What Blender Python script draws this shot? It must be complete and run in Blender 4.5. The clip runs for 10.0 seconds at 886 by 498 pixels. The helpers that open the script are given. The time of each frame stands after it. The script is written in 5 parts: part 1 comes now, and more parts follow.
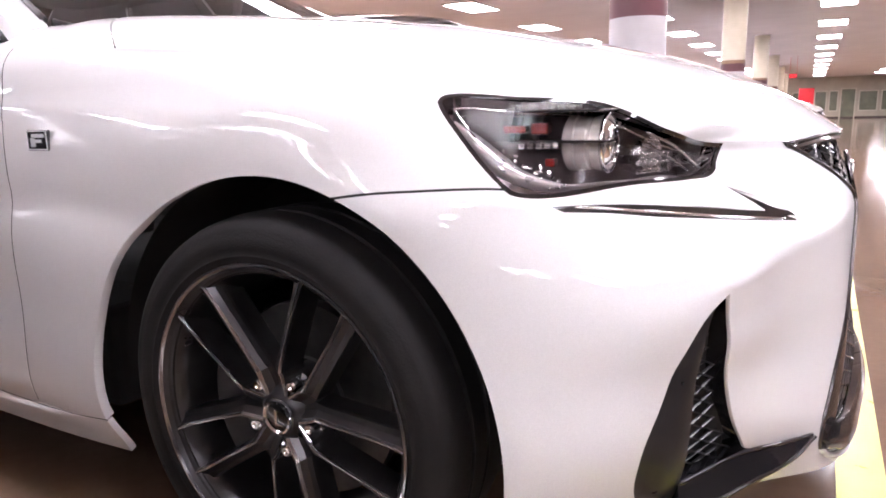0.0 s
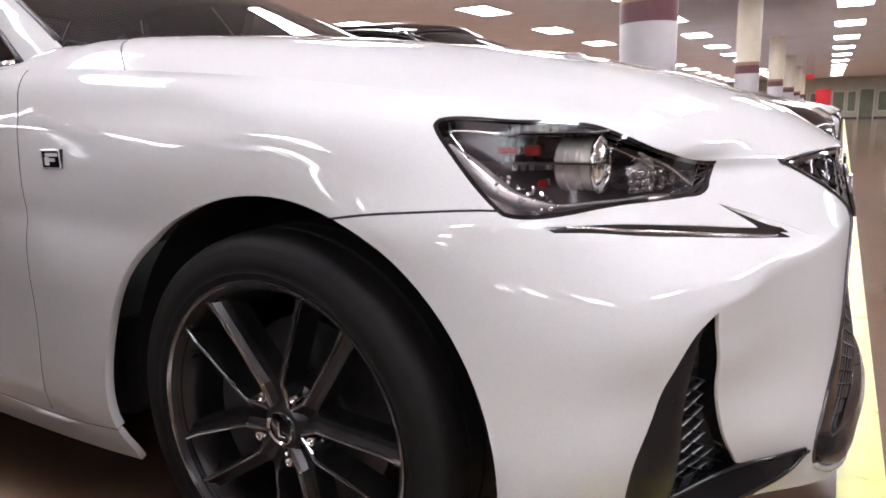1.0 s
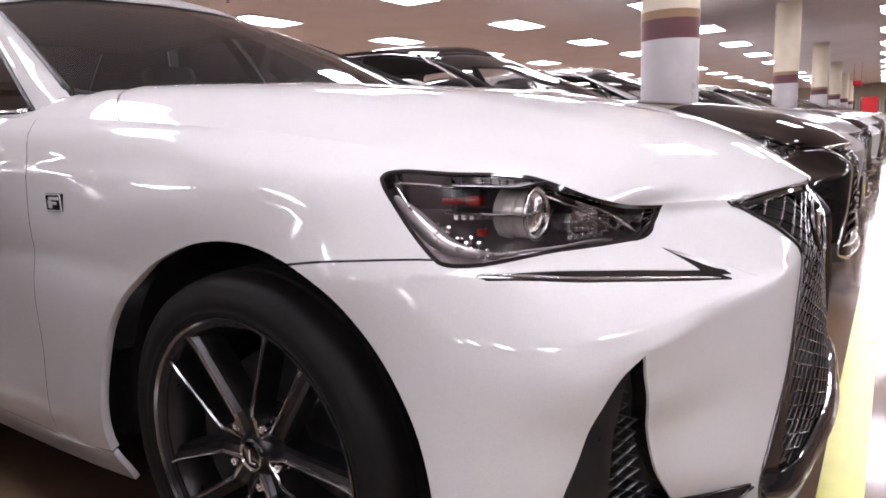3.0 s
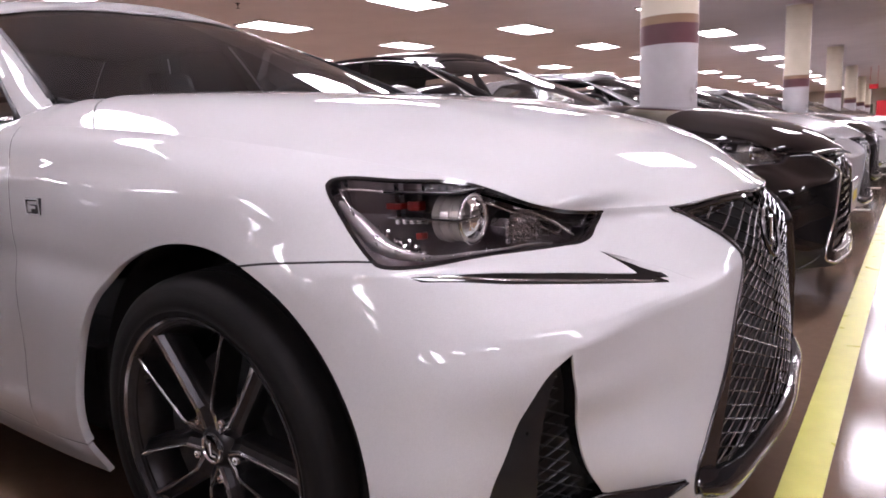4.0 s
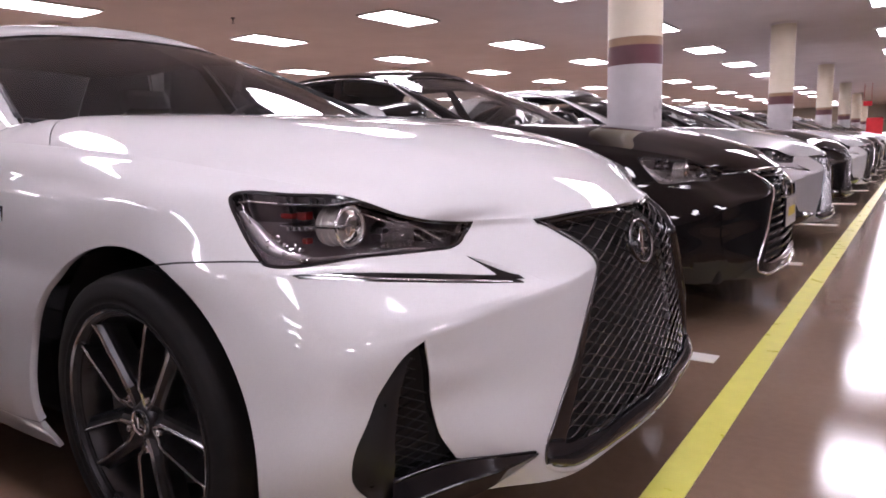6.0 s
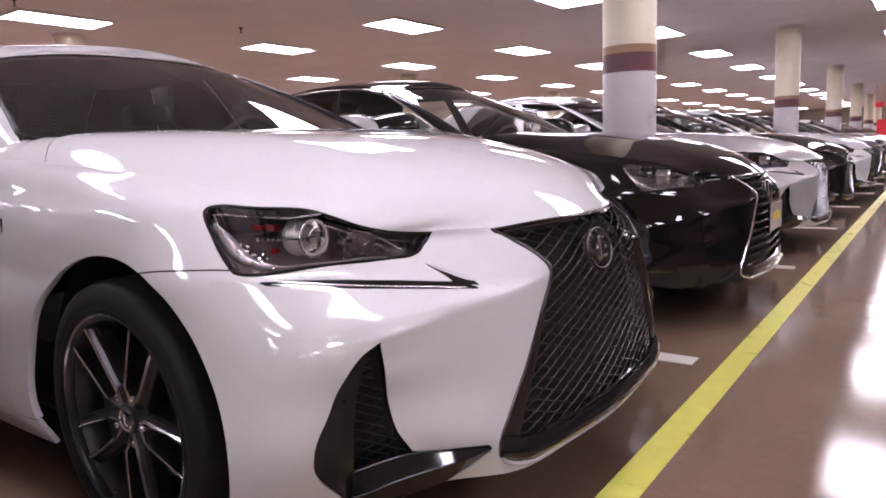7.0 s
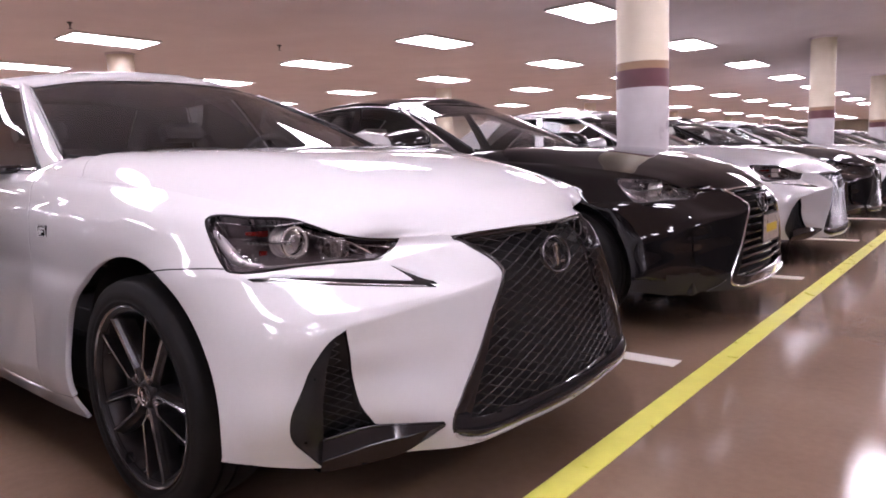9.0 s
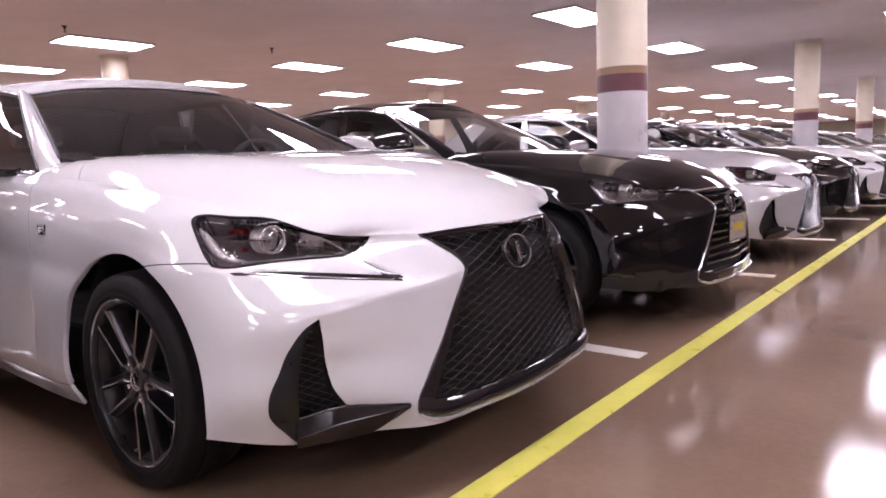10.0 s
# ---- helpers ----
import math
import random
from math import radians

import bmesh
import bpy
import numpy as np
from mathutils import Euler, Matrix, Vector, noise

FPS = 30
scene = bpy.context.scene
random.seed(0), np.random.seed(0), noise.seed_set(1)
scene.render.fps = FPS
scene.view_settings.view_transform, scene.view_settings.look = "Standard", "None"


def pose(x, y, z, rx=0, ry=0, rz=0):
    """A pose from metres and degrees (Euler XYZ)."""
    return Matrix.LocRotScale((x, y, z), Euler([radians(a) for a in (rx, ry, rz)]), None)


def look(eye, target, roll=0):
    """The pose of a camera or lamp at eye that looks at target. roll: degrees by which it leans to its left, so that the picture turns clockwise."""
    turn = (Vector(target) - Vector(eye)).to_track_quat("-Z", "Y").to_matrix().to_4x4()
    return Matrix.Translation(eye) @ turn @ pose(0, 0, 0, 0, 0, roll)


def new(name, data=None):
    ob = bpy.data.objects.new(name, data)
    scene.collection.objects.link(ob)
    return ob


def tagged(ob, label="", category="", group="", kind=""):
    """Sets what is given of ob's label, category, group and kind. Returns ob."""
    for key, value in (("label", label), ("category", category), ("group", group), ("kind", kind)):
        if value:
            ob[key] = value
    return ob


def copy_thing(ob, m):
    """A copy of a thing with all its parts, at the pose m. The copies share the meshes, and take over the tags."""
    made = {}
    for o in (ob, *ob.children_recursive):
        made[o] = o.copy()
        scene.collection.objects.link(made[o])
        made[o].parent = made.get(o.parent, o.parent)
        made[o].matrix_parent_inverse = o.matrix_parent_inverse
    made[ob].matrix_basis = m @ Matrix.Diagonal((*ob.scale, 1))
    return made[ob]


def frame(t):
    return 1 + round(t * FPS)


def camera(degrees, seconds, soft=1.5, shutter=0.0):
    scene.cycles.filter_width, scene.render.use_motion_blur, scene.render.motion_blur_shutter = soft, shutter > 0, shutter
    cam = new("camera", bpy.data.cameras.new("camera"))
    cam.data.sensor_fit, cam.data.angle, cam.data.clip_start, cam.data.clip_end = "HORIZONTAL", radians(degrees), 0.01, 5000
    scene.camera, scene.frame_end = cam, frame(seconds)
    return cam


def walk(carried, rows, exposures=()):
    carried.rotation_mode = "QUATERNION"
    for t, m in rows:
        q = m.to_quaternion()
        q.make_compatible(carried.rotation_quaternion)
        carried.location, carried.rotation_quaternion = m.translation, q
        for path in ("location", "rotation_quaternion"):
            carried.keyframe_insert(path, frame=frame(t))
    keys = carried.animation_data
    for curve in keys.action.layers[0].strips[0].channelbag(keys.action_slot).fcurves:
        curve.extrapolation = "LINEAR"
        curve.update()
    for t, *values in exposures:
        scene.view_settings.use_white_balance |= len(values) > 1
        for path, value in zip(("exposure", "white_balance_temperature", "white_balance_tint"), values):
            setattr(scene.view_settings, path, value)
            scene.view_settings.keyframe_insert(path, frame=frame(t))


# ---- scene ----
cam = camera(66.6, 10.0, 1.8)
PATH = [
    (0, (0.717, -1.596, 0.785), (-0.248, 0.11, 0.384), -1.6),
    (0.5, (0.733, -1.599, 0.797), (-0.249, 0.098, 0.4), -1.8),
    (1, (0.75, -1.601, 0.812), (-0.252, 0.085, 0.418), -1.9),
    (1.5, (0.776, -1.6, 0.831), (-0.251, 0.072, 0.444), -2.2),
    (2, (0.806, -1.599, 0.851), (-0.243, 0.062, 0.471), -2.2),
    (2.5, (0.847, -1.59, 0.863), (-0.228, 0.056, 0.494), -2.4),
    (4, (1.017, -1.552, 0.872), (-0.123, 0.054, 0.525), -2.6),
    (4.5, (1.085, -1.551, 0.872), (-0.053, 0.059, 0.535), -2.4),
    (5, (1.159, -1.559, 0.873), (0.023, 0.054, 0.549), -2.4),
    (5.5, (1.237, -1.572, 0.875), (0.095, 0.039, 0.56), -2.2),
    (6, (1.314, -1.591, 0.885), (0.167, 0.017, 0.571), -2.0),
    (7.5, (1.534, -1.613, 0.911), (0.329, -0.043, 0.623), -2.8),
    (8, (1.605, -1.629, 0.914), (0.37, -0.08, 0.638), -2.9),
    (8.5, (1.674, -1.649, 0.917), (0.409, -0.123, 0.649), -2.7),
    (9, (1.755, -1.681, 0.918), (0.479, -0.163, 0.653), -2.5),
    (9.5, (1.838, -1.719, 0.919), (0.568, -0.196, 0.654), -2.5),
    (10, (1.919, -1.755, 0.926), (0.654, -0.228, 0.662), -2.5),
]
EXPOSURES = [(0, 1.15, 5950, 22), (0.4, 0.70, 5950, 18), (1.0, 0.56, 5900, 14), (2.0, 0.56, 5900, 13), (2.7, 0.50, 5950, 17), (4, 0.17, 5950, 26), (6, 0.12, 5950, 28), (8, 0.33, 5900, 29), (10, 0.46, 5950, 32)]
walk(cam, [(t, look(eye, target, roll)) for t, eye, target, roll in PATH], EXPOSURES)

# ---------------------------------------------------------------- world and exposure
world = bpy.data.worlds.new("world")
scene.world = world
world.use_nodes = True
world.node_tree.nodes["Background"].inputs[0].default_value = (0.8, 0.75, 0.72, 1)
world.node_tree.nodes["Background"].inputs[1].default_value = 0.02
CEILING = 2.85
LAMP_STRENGTH = 20.0


# ---------------------------------------------------------------- materials
def nodes_of(name):
    m = bpy.data.materials.new(name)
    m.use_nodes = True
    nt = m.node_tree
    return m, nt, nt.nodes["Principled BSDF"]


def put(nt, kind, links=(), **values):
    """A node with input values by name (spaces as underscores) and links (input, socket)."""
    n = nt.nodes.new(kind)
    for k, v in values.items():
        n.inputs[k.replace("_", " ")].default_value = v
    for k, s in links:
        nt.links.new(s, n.inputs[k])
    return n


def ramp(nt, fac, stops):
    r = nt.nodes.new("ShaderNodeValToRGB")
    while len(r.color_ramp.elements) < len(stops):
        r.color_ramp.elements.new(0.5)
    for e, (p, c) in zip(r.color_ramp.elements, stops):
        e.position, e.color = p, (*c, 1)
    nt.links.new(fac, r.inputs[0])
    return r.outputs[0]


def surface(name, a, b, rough=0.5, rough_var=0.1, metal=0.0, scale=20.0, fine=200.0, bump=0.1, coat=0.0, spec=0.5, depth=0.002):
    """Two-scale varied surface: colours a to b by a coarse noise, roughness and relief by a fine one."""
    m, nt, p = nodes_of(name)
    co = nt.nodes.new("ShaderNodeTexCoord").outputs["Object"]
    n1 = put(nt, "ShaderNodeTexNoise", [("Vector", co)], Scale=scale, Detail=6.0)
    n2 = put(nt, "ShaderNodeTexNoise", [("Vector", co)], Scale=fine, Detail=3.0)
    nt.links.new(ramp(nt, n1.outputs[0], [(0.3, a), (0.7, b)]), p.inputs["Base Color"])
    r = put(nt, "ShaderNodeMapRange", [("Value", n1.outputs[0])], To_Min=max(0.02, rough - rough_var), To_Max=min(1, rough + rough_var))
    nt.links.new(r.outputs[0], p.inputs["Roughness"])
    if bump > 0:
        bn = put(nt, "ShaderNodeBump", [("Height", n2.outputs[0])], Strength=bump, Distance=depth)
        nt.links.new(bn.outputs[0], p.inputs["Normal"])
    p.inputs["Metallic"].default_value = metal
    p.inputs["Coat Weight"].default_value = coat
    p.inputs["Coat Roughness"].default_value = 0.03
    p.inputs["Specular IOR Level"].default_value = spec
    return m


def paint(name, colour, flake, rough=0.35, metal=0.3, spec=0.25):
    """Car paint: a base with fine metallic flake under a clear coat with slight orange peel."""
    m, nt, p = nodes_of(name)
    co = nt.nodes.new("ShaderNodeTexCoord").outputs["Object"]
    n1 = put(nt, "ShaderNodeTexNoise", [("Vector", co)], Scale=900.0, Detail=1.0)
    nt.links.new(ramp(nt, n1.outputs[0], [(0.35, colour), (0.7, flake)]), p.inputs["Base Color"])
    n2 = put(nt, "ShaderNodeTexNoise", [("Vector", co)], Scale=160.0, Detail=1.0)
    bn = put(nt, "ShaderNodeBump", [("Height", n2.outputs[0])], Strength=0.03, Distance=0.0006)
    nt.links.new(bn.outputs[0], p.inputs["Coat Normal"])
    n3 = put(nt, "ShaderNodeTexNoise", [("Vector", co)], Scale=5.0, Detail=5.0)
    r = put(nt, "ShaderNodeMapRange", [("Value", n3.outputs[0])], To_Min=rough - 0.04, To_Max=rough + 0.05)
    nt.links.new(r.outputs[0], p.inputs["Roughness"])
    p.inputs["Metallic"].default_value = metal
    p.inputs["Coat Weight"].default_value = 1.0
    p.inputs["Coat Roughness"].default_value = 0.015
    p.inputs["Coat IOR"].default_value = 1.55
    p.inputs["Specular IOR Level"].default_value = spec
    return m


def glass(name, tint, rough=0.0, ior=1.5):
    """A clear pane: tinted passage and a Fresnel gloss."""
    m, nt, p = nodes_of(name)
    out = nt.nodes["Material Output"]
    tr = put(nt, "ShaderNodeBsdfTransparent", Color=(*tint, 1))
    gl = put(nt, "ShaderNodeBsdfGlossy", Color=(1, 1, 1, 1), Roughness=rough)
    fr = put(nt, "ShaderNodeFresnel", IOR=ior)
    mx = put(nt, "ShaderNodeMixShader", [(0, fr.outputs[0]), (1, tr.outputs[0]), (2, gl.outputs[0])])
    nt.links.new(mx.outputs[0], out.inputs[0])
    return m


def glow(name, colour, strength):
    m, nt, p = nodes_of(name)
    p.inputs["Base Color"].default_value = (0.8, 0.8, 0.8, 1)
    p.inputs["Emission Color"].default_value = (*colour, 1)
    p.inputs["Emission Strength"].default_value = strength
    return m


WHITE = paint("pearl_white_paint", (0.57, 0.565, 0.57), (0.64, 0.635, 0.64), 0.4, 0.0, 0.0)
BLACK = paint("black_paint", (0.004, 0.0035, 0.004), (0.007, 0.006, 0.007), 0.3, 0.0, 0.0)
SILVER = paint("silver_paint", (0.44, 0.43, 0.44), (0.58, 0.565, 0.575), 0.38, 0.45)
GREY = paint("dark_grey_paint", (0.05, 0.05, 0.055), (0.09, 0.09, 0.1), 0.3, 0.7)
GLOSS = surface("gloss_black_plastic", (0.006, 0.006, 0.007), (0.011, 0.010, 0.011), 0.08, 0.03, 0, 12, 300, 0.03, 0.6)
SATINBLACK = surface("satin_black_plastic", (0.010, 0.010, 0.011), (0.017, 0.016, 0.017), 0.3, 0.06, 0, 20, 350, 0.08, 0, 0.35)
MATT = surface("matt_black_plastic", (0.010, 0.010, 0.011), (0.022, 0.021, 0.021), 0.55, 0.12, 0, 25, 350, 0.25)
DARKVOID = surface("dark_underbody", (0.006, 0.006, 0.006), (0.014, 0.013, 0.012), 0.8, 0.1, 0, 15, 120, 0.3)
RUBBER = surface("tyre_rubber", (0.009, 0.009, 0.0095), (0.016, 0.015, 0.015), 0.62, 0.1, 0, 14, 260, 0.3, 0, 0.14)
RIM = surface("gunmetal_alloy", (0.24, 0.235, 0.24), (0.34, 0.335, 0.34), 0.14, 0.05, 0.9, 18, 300, 0.04, 0.3)
DARKRIM = surface("dark_barrel_alloy", (0.035, 0.034, 0.036), (0.06, 0.058, 0.06), 0.3, 0.08, 0.8, 18, 300, 0.05)
DISC = surface("brushed_steel", (0.10, 0.10, 0.10), (0.16, 0.155, 0.15), 0.42, 0.1, 1.0, 30, 400, 0.1)
CHROME = surface("chrome_trim", (0.72, 0.72, 0.73), (0.85, 0.85, 0.86), 0.09, 0.03, 1.0, 30, 200, 0.02)
DARKCHROME = surface("smoked_chrome", (0.10, 0.095, 0.10), (0.16, 0.15, 0.155), 0.14, 0.04, 0.95, 20, 200, 0.02)
SATIN = surface("satin_silver", (0.42, 0.39, 0.39), (0.56, 0.52, 0.52), 0.3, 0.1, 0.55, 40, 300, 0.2, 0.4)
LATTICE = surface("gloss_grille_mesh", (0.13, 0.124, 0.127), (0.19, 0.182, 0.186), 0.18, 0.05, 0.85, 25, 250, 0.03, 0.4)
BEZEL = surface("pale_lamp_bezel", (0.60, 0.56, 0.53), (0.72, 0.68, 0.65), 0.2, 0.06, 0.25, 30, 300, 0.05, 0.5)
REFLECTOR = surface("lamp_reflector", (0.62, 0.60, 0.60), (0.80, 0.78, 0.78), 0.16, 0.06, 1.0, 60, 300, 0.2)
RED = surface("red_plastic", (0.12, 0.008, 0.008), (0.24, 0.015, 0.011), 0.2, 0.05, 0, 40, 300, 0.1, 0.5)
PALE_LEATHER = surface("pale_interior", (0.34, 0.31, 0.28), (0.46, 0.42, 0.38), 0.55, 0.1, 0, 30, 500, 0.3)
LEATHER = surface("dark_interior", (0.018, 0.016, 0.016), (0.045, 0.040, 0.038), 0.6, 0.1, 0, 30, 500, 0.3)
HOUSING = surface("dark_lamp_housing", (0.20, 0.172, 0.176), (0.29, 0.25, 0.256), 0.22, 0.08, 0.3, 18, 200, 0.1)
LENS = glass("lamp_lens", (0.95, 0.94, 0.95), 0.0, 1.17)
SCREEN = glass("tinted_windscreen", (0.93, 0.935, 0.93), 0.0, 1.36)
WINDOW = glass("dark_side_glass", (0.92, 0.93, 0.92), 0.0, 1.36)
SOLIDGLASS = glass("projector_glass", (0.85, 0.86, 0.88), 0.02)
LETTER = surface("light_lettering", (0.70, 0.70, 0.72), (0.8, 0.8, 0.82), 0.3, 0.05, 0.2, 30, 200, 0.02)


# ---------------------------------------------------------------- mesh helpers
def mesh_of(name, verts, faces, mat, normals=None, smooth=True):
    me = bpy.data.meshes.new(name)
    me.from_pydata([tuple(map(float, v)) for v in verts], [], [tuple(map(int, f)) for f in faces])
    if mat:
        me.materials.append(mat)
    if smooth:
        me.shade_smooth()
    me.validate()
    if normals is not None:
        me.normals_split_custom_set_from_vertices([tuple(map(float, n)) for n in normals])
    me.update()
    return me


def part(name, me, mat, parent, label="", m=None):
    """Links a mesh or bmesh as one object under a thing or part."""
    if isinstance(me, bmesh.types.BMesh):
        bm, me = me, bpy.data.meshes.new(name)
        bm.to_mesh(me)
        bm.free()
        me.materials.append(mat)
    ob = new(name, me)
    ob.parent = parent
    if m is not None:
        ob.matrix_basis = m
    if label:
        ob["label"] = label
    return ob


def box(bm, lo, hi, bevel=0.0, m=None):
    r = bmesh.ops.create_cube(bm, size=1.0)
    vs = r["verts"]
    c, s = (Vector(lo) + Vector(hi)) / 2, Vector(hi) - Vector(lo)
    bmesh.ops.transform(bm, matrix=Matrix.Translation(c) @ Matrix.Diagonal((*s, 1)), verts=vs)
    if bevel:
        es = list({e for v in vs for e in v.link_edges})
        r2 = bmesh.ops.bevel(bm, geom=es, offset=bevel, segments=2, affect="EDGES", profile=0.6)
        vs = list({v for f in r2["faces"] for v in f.verts} | {v for v in vs if v.is_valid})
    if m is not None:
        bmesh.ops.transform(bm, matrix=m, verts=vs)
    return vs


def boxes(*items, bevel=0.0):
    bm = bmesh.new()
    for lo, hi in items:
        box(bm, lo, hi, bevel)
    return bm


def turned(profile, n=48, axis="y", closed=False):
    """Verts and faces of a profile (radius, along) turned about an axis."""
    vs, fs, k = [], [], len(profile)
    for i in range(n):
        a = 2 * math.pi * i / n
        for r, h in profile:
            vs.append((r * math.cos(a), h, r * math.sin(a)) if axis == "y" else (r * math.cos(a), r * math.sin(a), h))
    for i in range(n):
        j = (i + 1) % n
        for q in range(k if closed else k - 1):
            q2 = (q + 1) % k
            fs.append((i * k + q, j * k + q, j * k + q2, i * k + q2) if axis == "y" else (i * k + q, i * k + q2, j * k + q2, j * k + q)[::-1])
    return vs, fs


def sharpen(me, degrees=35):
    me.set_sharp_from_angle(angle=radians(degrees))
    return me


def spline(pts, step=0.012):
    """A smooth curve through points, sampled about every step metres."""
    p = np.array(pts, float)
    if len(p) == 2:
        n = max(2, int(np.linalg.norm(p[1] - p[0]) / step) + 1)
        return p[0] + (p[1] - p[0]) * np.linspace(0, 1, n)[:, None]
    d = np.r_[0, np.cumsum(np.maximum(np.linalg.norm(np.diff(p, axis=0), axis=1), 1e-6) ** 0.75)]
    n = max(3, int(np.linalg.norm(np.diff(p, axis=0), axis=1).sum() / step) + 1)
    return hermite(d, p, np.linspace(0, d[-1], n))


def hermite(k, p, t):
    """Cubic through values p at knots k, with smooth slopes."""
    k, p, t = np.asarray(k, float), np.asarray(p, float), np.asarray(t, float)
    h = np.diff(k)
    s = np.diff(p, axis=0) / h.reshape(-1, *[1] * (p.ndim - 1))
    m = np.empty_like(p)
    m[0], m[-1] = s[0], s[-1]
    hh = h.reshape(-1, *[1] * (p.ndim - 1))
    m[1:-1] = (s[:-1] * hh[1:] + s[1:] * hh[:-1]) / (hh[1:] + hh[:-1])
    i = np.clip(np.searchsorted(k, t) - 1, 0, len(h) - 1)
    w = ((t - k[i]) / h[i]).reshape(-1, *[1] * (p.ndim - 1))
    hi = h[i].reshape(w.shape)
    return (2 * w**3 - 3 * w**2 + 1) * p[i] + (w**3 - 2 * w**2 + w) * hi * m[i] + (3 * w**2 - 2 * w**3) * p[i + 1] + (w**3 - w**2) * hi * m[i + 1]


# ---------------------------------------------------------------- the sedan's skin
# Axes of a car: x ahead from the front axle, y to its left, z up from the floor.
# Character lines of the right side, from the middle of the tail to the middle of the nose: (run, x, y, z).
NOSE, TAIL = 1.33, -4.6
TAILS = [(-4.6, -3.80, 0.0), (-4.1, -3.77, -0.50), (-3.72, -3.58, -0.78), (-3.3, -3.3, -0.855), (-2.8, -2.8, -0.89), (-2.0, -2.0, -0.90), (-1.2, -1.2, -0.90)]


def tail(z, tuck=0.0, lift=0.0):
    """The plain rear half of a line at height z, drawn in by tuck, lifted towards the tail."""
    return [(u, x + (tuck if i == 0 else tuck * 0.6 if i == 1 else 0), y + (tuck if i > 1 else 0), z + lift * max(0, 1 - i / 5)) for i, (u, x, y) in enumerate(TAILS)]


LINES = [
    tail(0.170, 0.030, 0.10) + [(-0.45, -0.45, -0.872, 0.172), (0.0, 0.0, -0.868, 0.20), (0.40, 0.425, -0.862, 0.24), (0.55, 0.545, -0.735, 0.212), (0.72, 0.65, -0.56, 0.211), (0.90, 0.765, -0.43, 0.212), (1.10, 0.792, -0.22, 0.205), (NOSE, 0.803, 0.0, 0.200)],
    tail(0.255, -0.012, 0.10) + [(-0.45, -0.45, -0.908, 0.255), (0.0, 0.0, -0.898, 0.30), (0.40, 0.425, -0.872, 0.305), (0.53, 0.532, -0.797, 0.315), (0.66, 0.637, -0.652, 0.30), (0.84, 0.735, -0.485, 0.285), (0.96, 0.772, -0.40, 0.28), (1.12, 0.80, -0.20, 0.275), (NOSE, 0.812, 0.0, 0.27)],
    tail(0.45, -0.012, 0.08) + [(-0.45, -0.45, -0.909, 0.45), (0.0, 0.0, -0.902, 0.45), (0.39, 0.395, -0.868, 0.44), (0.55, 0.555, -0.775, 0.44), (0.65, 0.626, -0.677, 0.43), (0.84, 0.710, -0.488, 0.43), (0.98, 0.768, -0.375, 0.43), (1.12, 0.783, -0.20, 0.43), (NOSE, 0.790, 0.0, 0.43)],
    tail(0.61, -0.006, 0.05) + [(-0.45, -0.45, -0.905, 0.60), (0.0, 0.0, -0.897, 0.58), (0.35, 0.355, -0.862, 0.56), (0.55, 0.564, -0.753, 0.546), (0.64, 0.629, -0.679, 0.558), (0.80, 0.682, -0.532, 0.577), (0.95, 0.744, -0.389, 0.596), (1.06, 0.770, -0.27, 0.61), (NOSE, 0.776, 0.0, 0.60)],
    tail(0.645, 0.0, 0.045) + [(-0.45, -0.45, -0.897, 0.64), (0.0, 0.0, -0.890, 0.615), (0.32, 0.325, -0.864, 0.604), (0.52, 0.535, -0.758, 0.578), (0.64, 0.611, -0.665, 0.580), (0.80, 0.680, -0.516, 0.590), (0.95, 0.738, -0.380, 0.604), (1.06, 0.766, -0.275, 0.622), (NOSE, 0.772, 0.0, 0.618)],
    tail(0.70, 0.0, 0.04) + [(-0.45, -0.45, -0.898, 0.69), (0.0, 0.0, -0.885, 0.66), (0.30, 0.30, -0.862, 0.652), (0.43, 0.434, -0.795, 0.650), (0.65, 0.580, -0.608, 0.624), (0.80, 0.652, -0.49, 0.614), (0.937, 0.718, -0.385, 0.616), (1.06, 0.757, -0.28, 0.639), (NOSE, 0.766, 0.0, 0.638)],
    tail(0.78, 0.005, 0.05) + [(-0.45, -0.45, -0.892, 0.77), (0.0, 0.0, -0.875, 0.74), (0.25, 0.25, -0.852, 0.705), (0.375, 0.374, -0.818, 0.680), (0.60, 0.50, -0.66, 0.678), (0.82, 0.572, -0.506, 0.677), (0.92, 0.632, -0.41, 0.682), (1.04, 0.712, -0.305, 0.682), (NOSE, 0.757, 0.0, 0.675)],
    tail(0.86, 0.02, 0.07) + [(-0.45, -0.45, -0.872, 0.852), (-0.2, -0.2, -0.849, 0.850), (0.0, 0.0, -0.843, 0.826), (0.262, 0.262, -0.800, 0.790), (0.45, 0.445, -0.695, 0.765), (0.65, 0.525, -0.592, 0.728), (0.86, 0.576, -0.452, 0.708), (0.93, 0.620, -0.392, 0.707), (1.0, 0.669, -0.332, 0.706), (1.12, 0.722, -0.19, 0.71), (NOSE, 0.748, 0.0, 0.705)],
    tail(0.93, 0.06, 0.09) + [(-0.45, -0.45, -0.822, 0.914), (-0.33, -0.33, -0.808, 0.904), (0.0, 0.0, -0.772, 0.872), (0.25, 0.25, -0.735, 0.835), (0.45, 0.445, -0.672, 0.793), (0.63, 0.527, -0.595, 0.750), (0.87, 0.578, -0.449, 0.727), (0.93, 0.612, -0.396, 0.7245), (1.0, 0.655, -0.34, 0.723), (1.12, 0.708, -0.19, 0.728), (NOSE, 0.742, 0.0, 0.727)],
]
